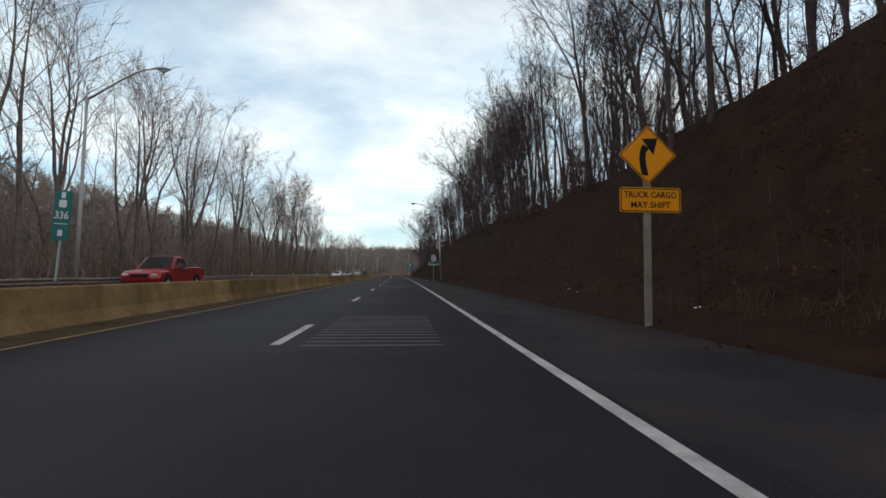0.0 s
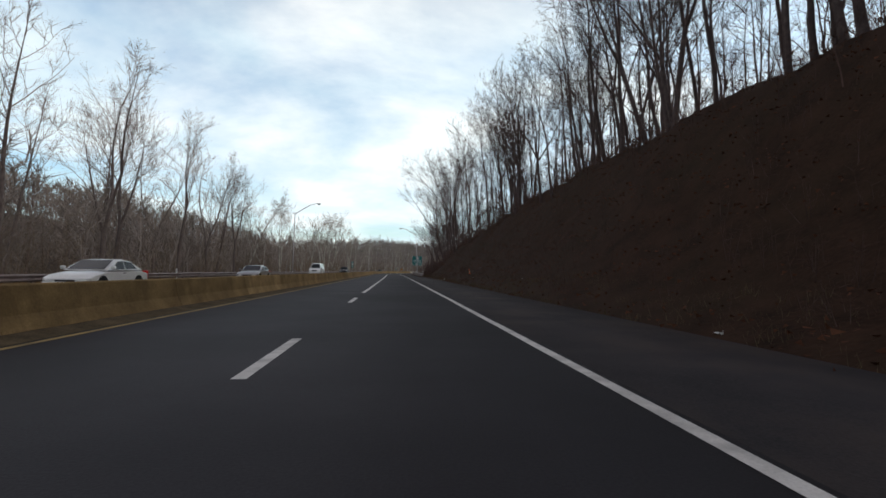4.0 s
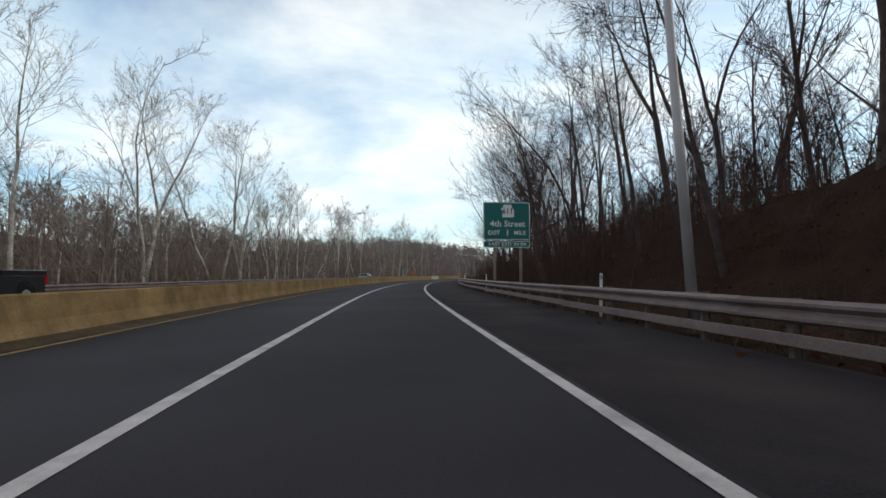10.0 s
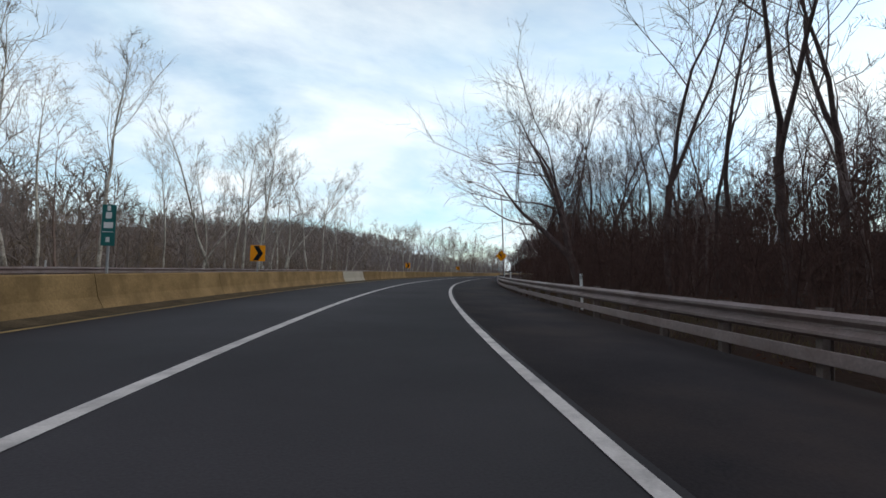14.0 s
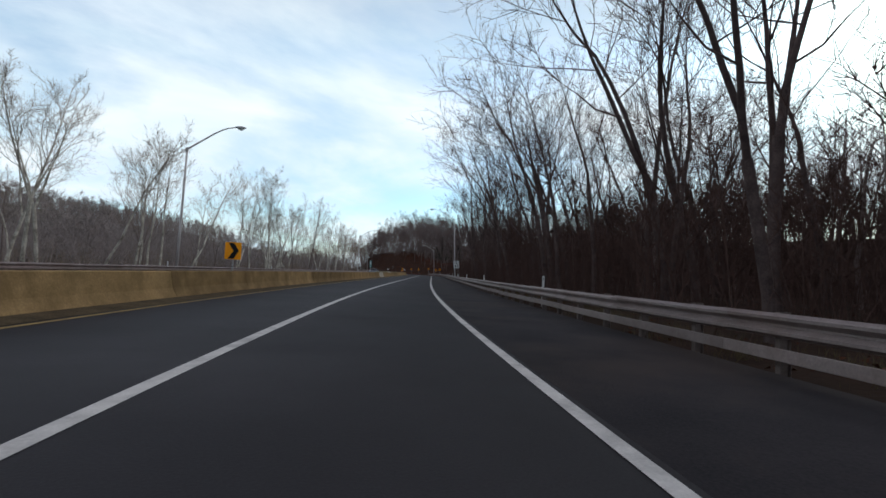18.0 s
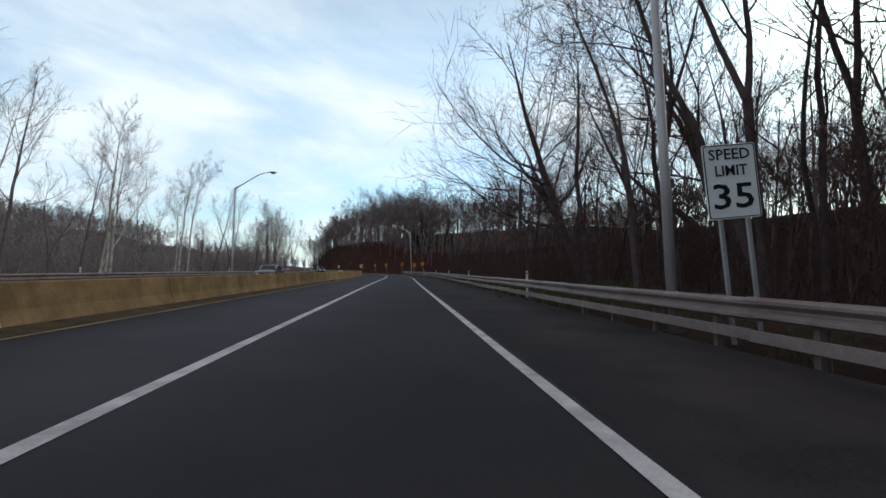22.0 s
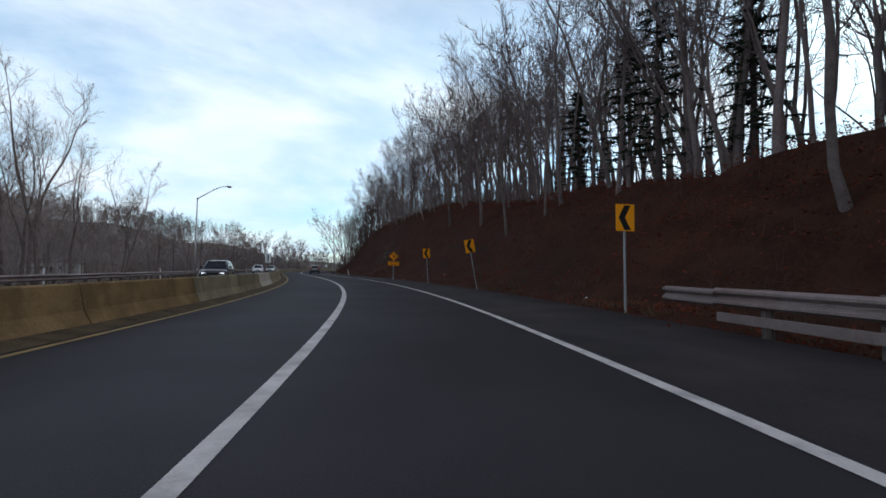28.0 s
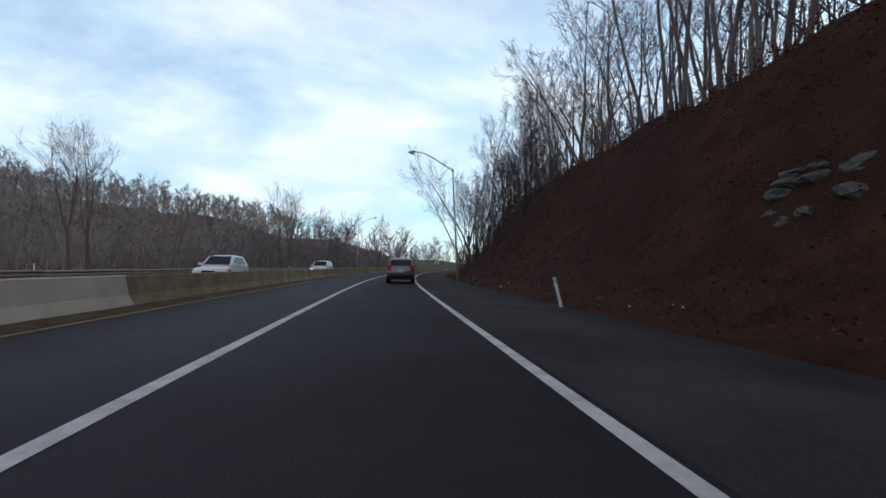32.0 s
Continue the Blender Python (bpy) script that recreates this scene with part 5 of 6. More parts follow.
def tipping_truck_sign(m):
    e = thing("tipping_truck_sign", m, "orange-yellow tipping truck warning sign with a plaque", "road sign")
    posts(e, (0.0,), -0.4, 2.6, "sign_back")
    cz, D = 2.33, 1.06
    dm = part("diamond_plate", plate(bmesh.new(), diamond(D, cz)), M["sign_orange"], e)
    part("border", ring(bmesh.new(), diamond(D - 0.04, cz), diamond(D - 0.08, cz), -0.0125, -0.0065), M["sign_black"], dm)
    arc_o = [(0.33 * math.cos(radians(a)), cz + 0.02 + 0.27 * math.sin(radians(a))) for a in range(5, 176, 17)]
    arc_i = [(0.285 * math.cos(radians(a)), cz + 0.02 + 0.225 * math.sin(radians(a))) for a in range(5, 176, 17)]
    shape("arc", arc_o + arc_i[::-1], M["sign_black"], dm)
    shape("arrow_head", [(0.24, cz + 0.04), (0.31, cz - 0.10), (0.38, cz + 0.04)], M["sign_black"], dm)
    shape("truck_body", [(-0.10, cz + 0.10), (0.05, cz + 0.15), (0.12, cz - 0.10), (-0.03, cz - 0.15)], M["sign_black"], dm)
    shape("truck_cab", [(0.03, cz - 0.16), (0.13, cz - 0.12), (0.15, cz - 0.19), (0.05, cz - 0.22)], M["sign_black"], dm)
    shape("ground_bar", [(-0.20, cz - 0.26), (0.20, cz - 0.26), (0.20, cz - 0.285), (-0.20, cz - 0.285)], M["sign_black"], dm)
    pl = part("plaque", plate(bmesh.new(), rounded(1.15, 0.46, 0, 1.58, 0.04)), M["sign_orange"], e)
    part("border", ring(bmesh.new(), rounded(1.12, 0.43, 0, 1.58, 0.03), rounded(1.08, 0.39, 0, 1.58, 0.03), -0.0125, -0.0065), M["sign_black"], pl)
    text("TRUCK CARGO", 0.15, 0, 1.67, M["sign_black"], pl, 0.98)
    text("MAY SHIFT", 0.15, 0, 1.49, M["sign_black"], pl, 0.74)


tipping_truck_sign(here(582.8, -4.85, 0.0, 0, 1))


def left_curve_sign(m):
    e = thing("left_curve_sign", m, "yellow diamond sign with a black curve arrow", "road sign")
    posts(e, (0.0,), -0.4, 3.1, "sign_back")
    dm = part("diamond_plate", plate(bmesh.new(), diamond(1.22, 2.75)), M["sign_orange"], e)
    part("border", ring(bmesh.new(), diamond(1.18, 2.75), diamond(1.13, 2.75), -0.0125, -0.0065), M["sign_black"], dm)
    l, r, hd = curve_arrow(2.75, 0.5)
    flip = lambda q: [(-x, z) for x, z in q]
    shape("arrow_shaft", flip(l + r[::-1]), M["sign_black"], dm)
    shape("arrow_head", [(-0.02, 2.91), (-0.29, 3.03), (-0.16, 2.73)], M["sign_black"], dm)


left_curve_sign(here(327, -5.6, 0.0))


def route_sign(m):
    e = thing("route_assembly", m, "east route 22 shield over a green distance board", "road sign")
    posts(e, (0.05,), -0.6, 4.1, "sign_back", 0.03)
    a = part("direction_plate", plate(bmesh.new(), rounded(0.64, 0.34, -0.04, 4.02, 0.04)), M["sign_white"], e)
    text("EAST", 0.26, -0.04, 4.02, M["sign_black"], a, 0.5)
    part("border", ring(bmesh.new(), rounded(0.61, 0.31, -0.04, 4.02, 0.03), rounded(0.585, 0.285, -0.04, 4.02, 0.03), -0.0125, -0.0065), M["sign_black"], a)
    half = [(0.0, 3.78), (0.12, 3.81), (0.24, 3.78), (0.31, 3.83), (0.39, 3.75), (0.36, 3.62), (0.41, 3.46), (0.39, 3.27), (0.27, 3.14), (0.12, 3.10), (0.0, 3.06)]
    sh = [(x + 0.05, z) for x, z in half] + [(-x + 0.05, z) for x, z in half[-2:0:-1]]
    b = part("shield_plate", plate(bmesh.new(), sh[::-1]), M["sign_white"], e)
    text("22", 0.52, 0.05, 3.43, M["sign_black"], b, 0.62)
    g = part("distance_board", plate(bmesh.new(), rounded(1.70, 0.60, 0.0, 2.72, 0.04)), M["sign_green"], e)
    part("border", ring(bmesh.new(), rounded(1.67, 0.57, 0, 2.72, 0.03), rounded(1.64, 0.54, 0, 2.72, 0.03), -0.0125, -0.0065), M["sign_white"], g)
    text("EASTON", 0.2, -0.40, 2.85, M["sign_white"], g, 0.70)
    text("2", 0.2, 0.74, 2.85, M["sign_white"], g)
    text("PHILLIPSBURG", 0.2, -0.08, 2.60, M["sign_white"], g, 1.28)
    text("2", 0.2, 0.74, 2.60, M["sign_white"], g)


route_sign(here(77.8, -5.35, -0.1))


def exit_sign(m):
    e = thing("exit_sign", m, "large green exit advance sign on two timber posts", "road sign")
    posts(e, (-0.72, 0.86), -0.6, 5.0, "wood", 0.075)
    W, H, cz = 2.85, 2.30, 4.30
    g = part("main_panel", plate(bmesh.new(), rounded(W, H, 0, cz, 0.10)), M["sign_green"], e)
    part("border", ring(bmesh.new(), rounded(W - 0.05, H - 0.05, 0, cz, 0.09), rounded(W - 0.11, H - 0.11, 0, cz, 0.07), -0.0125, -0.0065), M["sign_white"], g)
    key = [(-0.36, 0.20), (-0.22, 0.20), (-0.21, 0.40), (0.30, 0.40), (0.33, 0.14), (0.45, 0.14), (0.45, -0.36), (-0.27, -0.36), (-0.24, -0.02)]
    k = part("keystone_shield", prism(bmesh.new(), [(x, cz + 0.58 + z) for x, z in key][::-1], -0.0125, -0.0065), M["sign_white"], g)
    text("611", 0.46, 0.06, cz + 0.58, M["sign_black"], k, 0.56, -0.0145)
    text("4th Street", 0.52, 0.06, cz - 0.18, M["sign_white"], g, 2.15)
    text("EXIT", 0.36, -0.78, cz - 0.72, M["sign_white"], g, 0.72)
    text("1", 0.50, 0.05, cz - 0.72, M["sign_white"], g)
    text("MILE", 0.36, 0.80, cz - 0.72, M["sign_white"], g, 0.70)
    q = part("lower_panel", plate(bmesh.new(), rounded(W, 0.44, 0, 2.90, 0.08)), M["sign_green"], e)
    part("border", ring(bmesh.new(), rounded(W - 0.05, 0.39, 0, 2.90, 0.07), rounded(W - 0.11, 0.33, 0, 2.90, 0.05), -0.0125, -0.0065), M["sign_white"], q)
    text("LAST EXIT IN PA", 0.26, 0.05, 2.90, M["sign_white"], q, 2.3)


exit_sign(here(228.4, -6.55, 0.0, 0, 0.5))


def speed_sign(m):
    e = thing("speed_limit_sign", m, "white speed limit sign on two posts behind the guardrail", "road sign")
    posts(e, (-0.24, 0.24), -0.6, 2.6, "sign_back", 0.03)
    a = part("plate", plate(bmesh.new(), rounded(0.93, 1.24, 0, 2.52, 0.05)), M["sign_white"], e)
    part("border", ring(bmesh.new(), rounded(0.90, 1.21, 0, 2.52, 0.04), rounded(0.87, 1.18, 0, 2.52, 0.035), -0.0125, -0.0065), M["sign_black"], a)
    text("SPEED", 0.25, 0, 2.96, M["sign_black"], a, 0.72)
    text("LIMIT", 0.25, 0, 2.69, M["sign_black"], a, 0.56)
    text("35", 0.58, 0, 2.25, M["sign_black"], a, 0.70)


speed_sign(here(432.3, -6.1, 0.10, 0, -6.0))


def chevron_sign(m, w, h, z0, right=False, orange=False, base=-0.4):
    e = thing("chevron_sign", m, "yellow chevron alignment sign with a black arrowhead", "road sign", "chevron signs")
    posts(e, (0.0,), base, z0 + h * 0.9, "sign_back", 0.025)
    cz = z0 + h / 2
    a = part("plate", plate(bmesh.new(), rounded(w, h, 0, cz, 0.03)), M["sign_yellow"], e)
    k = 1 if right else -1
    pts = [(-0.30, 0.46), (0.05, 0.46), (0.36, 0.0), (0.05, -0.46), (-0.30, -0.46), (0.02, 0.0)]
    pts = [(k * x * w, cz + z * h) for x, z in pts]
    shape("chevron", pts if k < 0 else pts[::-1], M["sign_black"], a)
    return e


for s, lat, tip, z0, turn in ((522.4, -6.2, -9, 1.95, 12), (532.4, -5.85, 1, 1.75, 4), (545.6, -5.75, 0, 2.05, 8), (559.5, -5.45, -11, 1.95, 10), (570.5, -5.2, -4, 1.85, 10)):
    chevron_sign(here(s, lat, 0.05, turn, tip), 0.58, 0.72, z0)
for s in (296.5, 337, 371):
    chevron_sign(here(s, 6.28, 0.0, 0), 0.62, 0.66, 1.25, True, base=0.70)


def mile_marker(m, number=""):
    e = thing("mile_marker", m, "narrow green mile marker on the median barrier", "mile marker", "mile markers")
    posts(e, (0.0,), 0.78, 2.3, "sign_back", 0.022)
    a = part("plate", plate(bmesh.new(), rounded(0.30, 0.92, 0, 1.98, 0.02)), M["sign_green"], e)
    shape("shield", rounded(0.13, 0.14, 0, 2.20, 0.03), M["sign_white"], a)
    for z, w in ((2.36, 0.07), (1.83, 0.24), (1.66, 0.08)):
        shape("marker_bar", rounded(w, 0.012 if w > 0.2 else 0.11, 0, z, 0.005), M["sign_white"], a)
    if number:
        text(number, 0.19, 0, 1.98, M["sign_white"], a, 0.24)
    else:
        shape("marker_bar", rounded(0.2, 0.13, 0, 1.98, 0.01), M["sign_white"], a)
    return e


mile_marker(here(9.5, 6.28, 0.12, 0, 3.5), "336")
for s in (154.9, 287.3, 416.9):
    mile_marker(here(s, 6.28, -0.1))


def keep_sign(m, w, h, z0):
    e = thing("median_sign", m, "white sign with a black bar on the median", "road sign")
    posts(e, (0.0,), 0.75, z0 + h * 0.8, "post_steel", 0.028)
    a = part("plate", plate(bmesh.new(), rounded(w, h, 0, z0 + h / 2, 0.03)), M["sign_white"], e)
    shape("bar", rounded(0.07, h * 0.72, 0, z0 + h / 2, 0.02), M["sign_black"], a)


keep_sign(here(523.6, 6.28), 0.36, 0.56, 1.46)
keep_sign(here(567.6, 6.28), 0.36, 0.60, 1.44)
keep_sign(here(663, -4.2), 0.5, 0.62, 1.4)


# ---- vehicles ----
def loft(bm, prof, xs, fit):
    """Sections of one side profile at the places xs; fit(x, y, z) shapes them."""
    secs = [[bm.verts.new(fit(x, y, z)) for y, z in prof] for x in xs]
    n = len(prof)
    for a, b in zip(secs, secs[1:]):
        for k in range(n):
            bm.faces.new((a[k], a[(k + 1) % n], b[(k + 1) % n], b[k]))
    bm.faces.new(secs[0][::-1])
    bm.faces.new(secs[-1])
    bmesh.ops.recalc_face_normals(bm, faces=bm.faces)
    return bm


CARS = {
    "suv": dict(w=1.80, r=0.34, axles=(-1.30, 1.32), low=[(-2.05, 0.26), (-2.18, 0.42), (-2.20, 0.78), (-2.12, 1.04), (0.95, 1.02), (1.85, 0.93), (2.10, 0.78), (2.18, 0.50), (2.05, 0.26)],
                cab=[(-2.10, 1.03), (-1.78, 1.52), (-1.55, 1.62), (-0.6, 1.66), (0.15, 1.61), (0.98, 1.02)], side=[((-1.72, 1.10), (-1.55, 1.48), (-0.98, 1.53), (-0.98, 1.08)), ((-0.92, 1.08), (-0.92, 1.53), (-0.12, 1.53), (-0.12, 1.07)), ((-0.06, 1.07), (-0.06, 1.52), (0.12, 1.49), (0.72, 1.06))]),
    "sedan": dict(w=1.80, r=0.32, axles=(-1.38, 1.40), low=[(-2.2, 0.25), (-2.32, 0.45), (-2.30, 0.88), (-1.65, 0.98), (1.0, 0.94), (2.05, 0.80), (2.30, 0.60), (2.30, 0.40), (2.15, 0.25)],
                  cab=[(-1.75, 0.96), (-0.95, 1.38), (-0.4, 1.44), (0.2, 1.41), (1.12, 0.94)], side=[((-1.28, 1.02), (-0.88, 1.31), (-0.30, 1.35), (-0.30, 1.00)), ((-0.24, 1.00), (-0.24, 1.35), (0.16, 1.33), (0.80, 0.98))]),
    "pickup": dict(w=1.95, r=0.39, axles=(-1.75, 1.80), low=[(-2.75, 0.42), (-2.82, 0.60), (-2.80, 1.12), (-0.72, 1.12), (1.25, 1.10), (2.40, 1.04), (2.68, 0.90), (2.74, 0.60), (2.60, 0.40)],
                   cab=[(-0.75, 1.11), (-0.62, 1.68), (-0.3, 1.78), (0.45, 1.76), (1.25, 1.10)], side=[((-0.55, 1.17), (-0.48, 1.62), (0.02, 1.66), (0.02, 1.15)), ((0.08, 1.15), (0.08, 1.66), (0.38, 1.64), (0.92, 1.13))]),
    "van": dict(w=1.90, r=0.37, axles=(-1.60, 1.85), low=[(-2.72, 0.36), (-2.84, 0.52), (-2.82, 1.26), (1.85, 1.28), (2.50, 1.18), (2.74, 1.02), (2.80, 0.55), (2.62, 0.36)],
                cab=[(-2.80, 1.24), (-2.72, 2.00), (-2.50, 2.16), (0.75, 2.20), (1.05, 2.12), (1.92, 1.26)], side=[((0.42, 1.36), (0.42, 1.98), (1.00, 1.96), (1.44, 1.34))]),
}


def car(kind, m, paint, label, category, name, lights_on=False):
    c = CARS[kind]
    w = c["w"] / 2
    e = thing(name, m, label, category)

    across = [-1, -0.985, -0.94, -0.82, -0.5, 0, 0.5, 0.82, 0.94, 0.985, 1]
    z0 = c["cab"][0][1]

    def shape_low(x, y, z):
        """Rounded corners in plan, a crowned bonnet and sides that tuck in at sill and shoulder."""
        f = abs(x) / w
        y = y * (1 - 0.055 * f ** 5)
        side = 1 - 0.035 * max(z - 0.62, 0) ** 2 * 4 - 0.10 * max(0.45 - z, 0)
        return (x * side, y, z - 0.07 * f ** 6 if z > 0.7 else z + 0.04 * f ** 6)

    def shape_cab(x, y, z):
        f = abs(x) / (w - 0.03)
        lean = max(z - z0, 0) * 0.30
        return (x * (1 - lean / w), y * (1 - 0.03 * f ** 4), z - (0.045 * f ** 6 if z > z0 + 0.3 else 0.0))

    def rounded_part(nm, bm):
        bmesh.ops.bevel(bm, geom=[e2 for e2 in bm.edges if e2.calc_face_angle(0.0) > 0.6], offset=0.035, segments=2, affect="EDGES", clamp_overlap=True)
        ob = part(nm, bm, paint, e, smooth=True)
        ob.data.set_sharp_from_angle(angle=radians(48))
        return ob
    rounded_part("body", loft(bmesh.new(), c["low"], [w * f for f in across], shape_low))
    cab = rounded_part("cabin", loft(bmesh.new(), c["cab"], [(w - 0.03) * f for f in across], shape_cab))

    def pane(pts, nm):
        bm = bmesh.new()
        v = [bm.verts.new(p) for p in pts]
        f = bm.faces.new(v)
        r = bmesh.ops.extrude_face_region(bm, geom=[f])
        bm.normal_update()
        for q in r["geom"]:
            if isinstance(q, bmesh.types.BMVert):
                q.co += f.normal * 0.006
        bmesh.ops.recalc_face_normals(bm, faces=bm.faces)
        part(nm, bm, M["glass"], cab)
    for sgn in (-1, 1):
        for q in c["side"]:
            pane([(sgn * ((w - 0.03) * (1 - max(z - z0, 0) * 0.30 / w) + 0.006), y, z) for y, z in q], "side_window")
    cb = c["cab"]

    def slope(a, b, u0, u1, nm, off):
        pts = []
        for u, s in ((u0, -1), (u0, 1), (u1, 1), (u1, -1)):
            y, z = a[0] + (b[0] - a[0]) * u, a[1] + (b[1] - a[1]) * u
            pts.append((s * (w - 0.17) * (1 - max(z - z0, 0) * 0.30 / w), y + off, z + 0.010))
        pane(pts, nm)
    slope(cb[-1], cb[-2], 0.10, 0.93, "windscreen", 0.012)
    if kind != "van":
        slope(cb[0], cb[1], 0.18, 0.95, "rear_window", -0.012)
    yf, yr = c["low"][-3][0], c["low"][1][0]
    zl = c["low"][-3][1] - 0.10
    for s in (-1, 1):
        part("headlight", box(bmesh.new(), s * (w - 0.30) - 0.15, s * (w - 0.30) + 0.15, yf - 0.18, yf + 0.01, zl - 0.01, zl + 0.075, 0.025), M["lamp_lit" if lights_on else "lamp_clear"], e, "lit headlight" if lights_on else "clear headlight")
        zt = z0 - 0.02 if kind == "suv" else z0 - 0.18
        part("tail_light", box(bmesh.new(), s * (w - 0.16) - 0.10, s * (w - 0.16) + 0.10, yr - 0.045, yr + 0.12, zt - 0.18, zt + 0.16, 0.02), M["lamp_red"], e, "red tail light")
        part("mirror", box(bmesh.new(), s * (w + 0.09) - 0.09, s * (w + 0.09) + 0.09, cb[-1][0] - 0.30, cb[-1][0] - 0.18, z0 + 0.02, z0 + 0.17, 0.03), paint, e)
        part("door_handle", box(bmesh.new(), s * (w + 0.005) - 0.02, s * (w + 0.005) + 0.02, -0.25, -0.08, z0 - 0.14, z0 - 0.11), M["trim"], e)
    part("grille", box(bmesh.new(), -w + 0.55, w - 0.55, yf - 0.05, yf + 0.052, zl - 0.09, zl + 0.07, 0.01), M["trim"], e)
    part("front_bumper", box(bmesh.new(), -w + 0.08, w - 0.08, yf - 0.12, yf + 0.10, 0.30, 0.50, 0.04), M["trim"] if kind != "sedan" else paint, e)
    part("rear_bumper", box(bmesh.new(), -w + 0.08, w - 0.08, yr - 0.08, yr + 0.12, 0.34, 0.56, 0.04), M["trim"], e)
    pl = part("number_plate", box(bmesh.new(), -0.16, 0.16, yr - 0.065, yr - 0.02, 0.72, 0.88), M["sign_white"], e)
    part("plate_bar", box(bmesh.new(), -0.12, 0.12, yr - 0.070, yr - 0.066, 0.77, 0.83), M["sign_black"], pl)
    if kind == "pickup":
        part("bed_floor", box(bmesh.new(), -w + 0.12, w - 0.12, -2.68, -0.80, 1.10, 1.128), M["trim"], e, "dark open cargo bed")
        for s in (-1, 1):
            part("bed_rail", box(bmesh.new(), s * (w - 0.06) - 0.05, s * (w - 0.06) + 0.05, -2.75, -0.76, 1.06, 1.22, 0.02), paint, e)
        part("tailgate", box(bmesh.new(), -w + 0.1, w - 0.1, -2.80, -2.72, 1.05, 1.22, 0.02), paint, e)
    for y in c["axles"]:
        for s in (-1, 1):
            r = c["r"]
            part("wheel_arch", tube(bmesh.new(), [(s * (w - 0.2), y, r + 0.03), (s * (w + 0.004), y, r + 0.03)], [r + 0.07, r + 0.07], 20), M["trim"], e)
            t = part("tyre", tube(bmesh.new(), [(s * (w - 0.20), y, r), (s * (w - 0.18), y, r), (s * (w - 0.0), y, r), (s * (w + 0.02), y, r)], [r - 0.03, r, r, r - 0.03], 20), M["tyre"], e)
            part("rim", tube(bmesh.new(), [(s * (w + 0.0), y, r), (s * (w + 0.026), y, r), (s * (w + 0.03), y, r)], [r * 0.64, r * 0.62, r * 0.2], 14), M["rim"], t)
    return e


SILVER = car_paint("silver_paint", (0.30, 0.30, 0.30), 0.5)
car("suv", here(637, -0.75, 0), car_paint("grey_silver_paint", (0.15, 0.145, 0.145), 0.4), "grey-silver hatchback SUV in the lane, red tail lights", "car", "hatchback")
car("pickup", here(28.4, 13.0, 0, 180) @ Matrix.Scale(1.1, 4, (0, 0, 1)), car_paint("red_paint", (0.36, 0.012, 0.014)), "bright red pickup truck on the opposite carriageway", "pickup", "pickup_truck")
car("sedan", here(106.5, 13.0, 0, 180), car_paint("white_paint", (0.68, 0.68, 0.67), 0.0), "white sedan on the opposite carriageway", "car", "white_sedan")
car("sedan", here(130, 13.0, 0, 180), SILVER, "silver sedan on the opposite carriageway", "car", "silver_sedan")
car("van", here(169.5, 13.4, 0, 180), car_paint("van_white_paint", (0.66, 0.66, 0.66), 0.0), "white cargo van on the opposite carriageway", "van", "cargo_van")
car("pickup", here(215, 13.0, 0, 180) @ Matrix.Scale(1.1, 4, (0, 0, 1)), car_paint("black_paint", (0.018, 0.018, 0.02)), "black pickup truck on the opposite carriageway", "pickup", "black_pickup")
car("sedan", here(286.5, 13.0, 0, 180), car_paint("dark_blue_paint", (0.03, 0.035, 0.045)), "dark sedan on the opposite carriageway", "car", "dark_sedan")
car("sedan", here(476, 13.0, 0, 180), car_paint("slate_paint", (0.07, 0.075, 0.08), 0.4), "slate grey sedan on the opposite carriageway", "car", "grey_sedan")
car("suv", here(573.2, 10.2, 0, 180), car_paint("suv_black_paint", (0.014, 0.015, 0.018)), "black SUV on the opposite carriageway beside the barrier", "car", "black_suv", True)
car("suv", here(633.5, 9.8, 0, 180), car_paint("suv_white_paint", (0.70, 0.70, 0.69), 0.0), "white SUV on the opposite carriageway", "car", "white_suv")
car("suv", here(660, 9.0, 0, 180), car_paint("suv_pale_paint", (0.55, 0.55, 0.54), 0.0), "pale SUV on the opposite carriageway", "car", "pale_suv", True)


# ---- rocks, small things, a house ----
def rock(seed, x, y, z):
    R = random.Random(seed)
    bm = bmesh.new()
    bmesh.ops.create_icosphere(bm, subdivisions=2, radius=0.5)
    for v in bm.verts:
        n = noise.noise(v.co * 2.1 + Vector((seed * 3.1, 0, 0)))
        v.co *= 1 + 0.55 * n
        v.co.z = round(v.co.z * 5) / 5 * 0.7 + v.co.z * 0.3
        v.co = Vector((v.co.x * x, v.co.y * y, v.co.z * z))
    return bm


def rocks(name, spots, label, group):
    for i, (s, lat, sz) in enumerate(spots):
        R = random.Random(i * 7 + int(s))
        o = part(name, rock(i + int(s), sz * R.uniform(0.9, 1.4), sz * R.uniform(0.9, 1.6), sz * R.uniform(0.5, 0.8)), M["rock" if name == "outcrop_rock" else "dark_rock"])
        o.matrix_basis = here(s, lat, zat(s, lat) - sz * 0.06, R.uniform(0, 360), R.uniform(-25, 5))
        tagged(o, label, "rock", group)


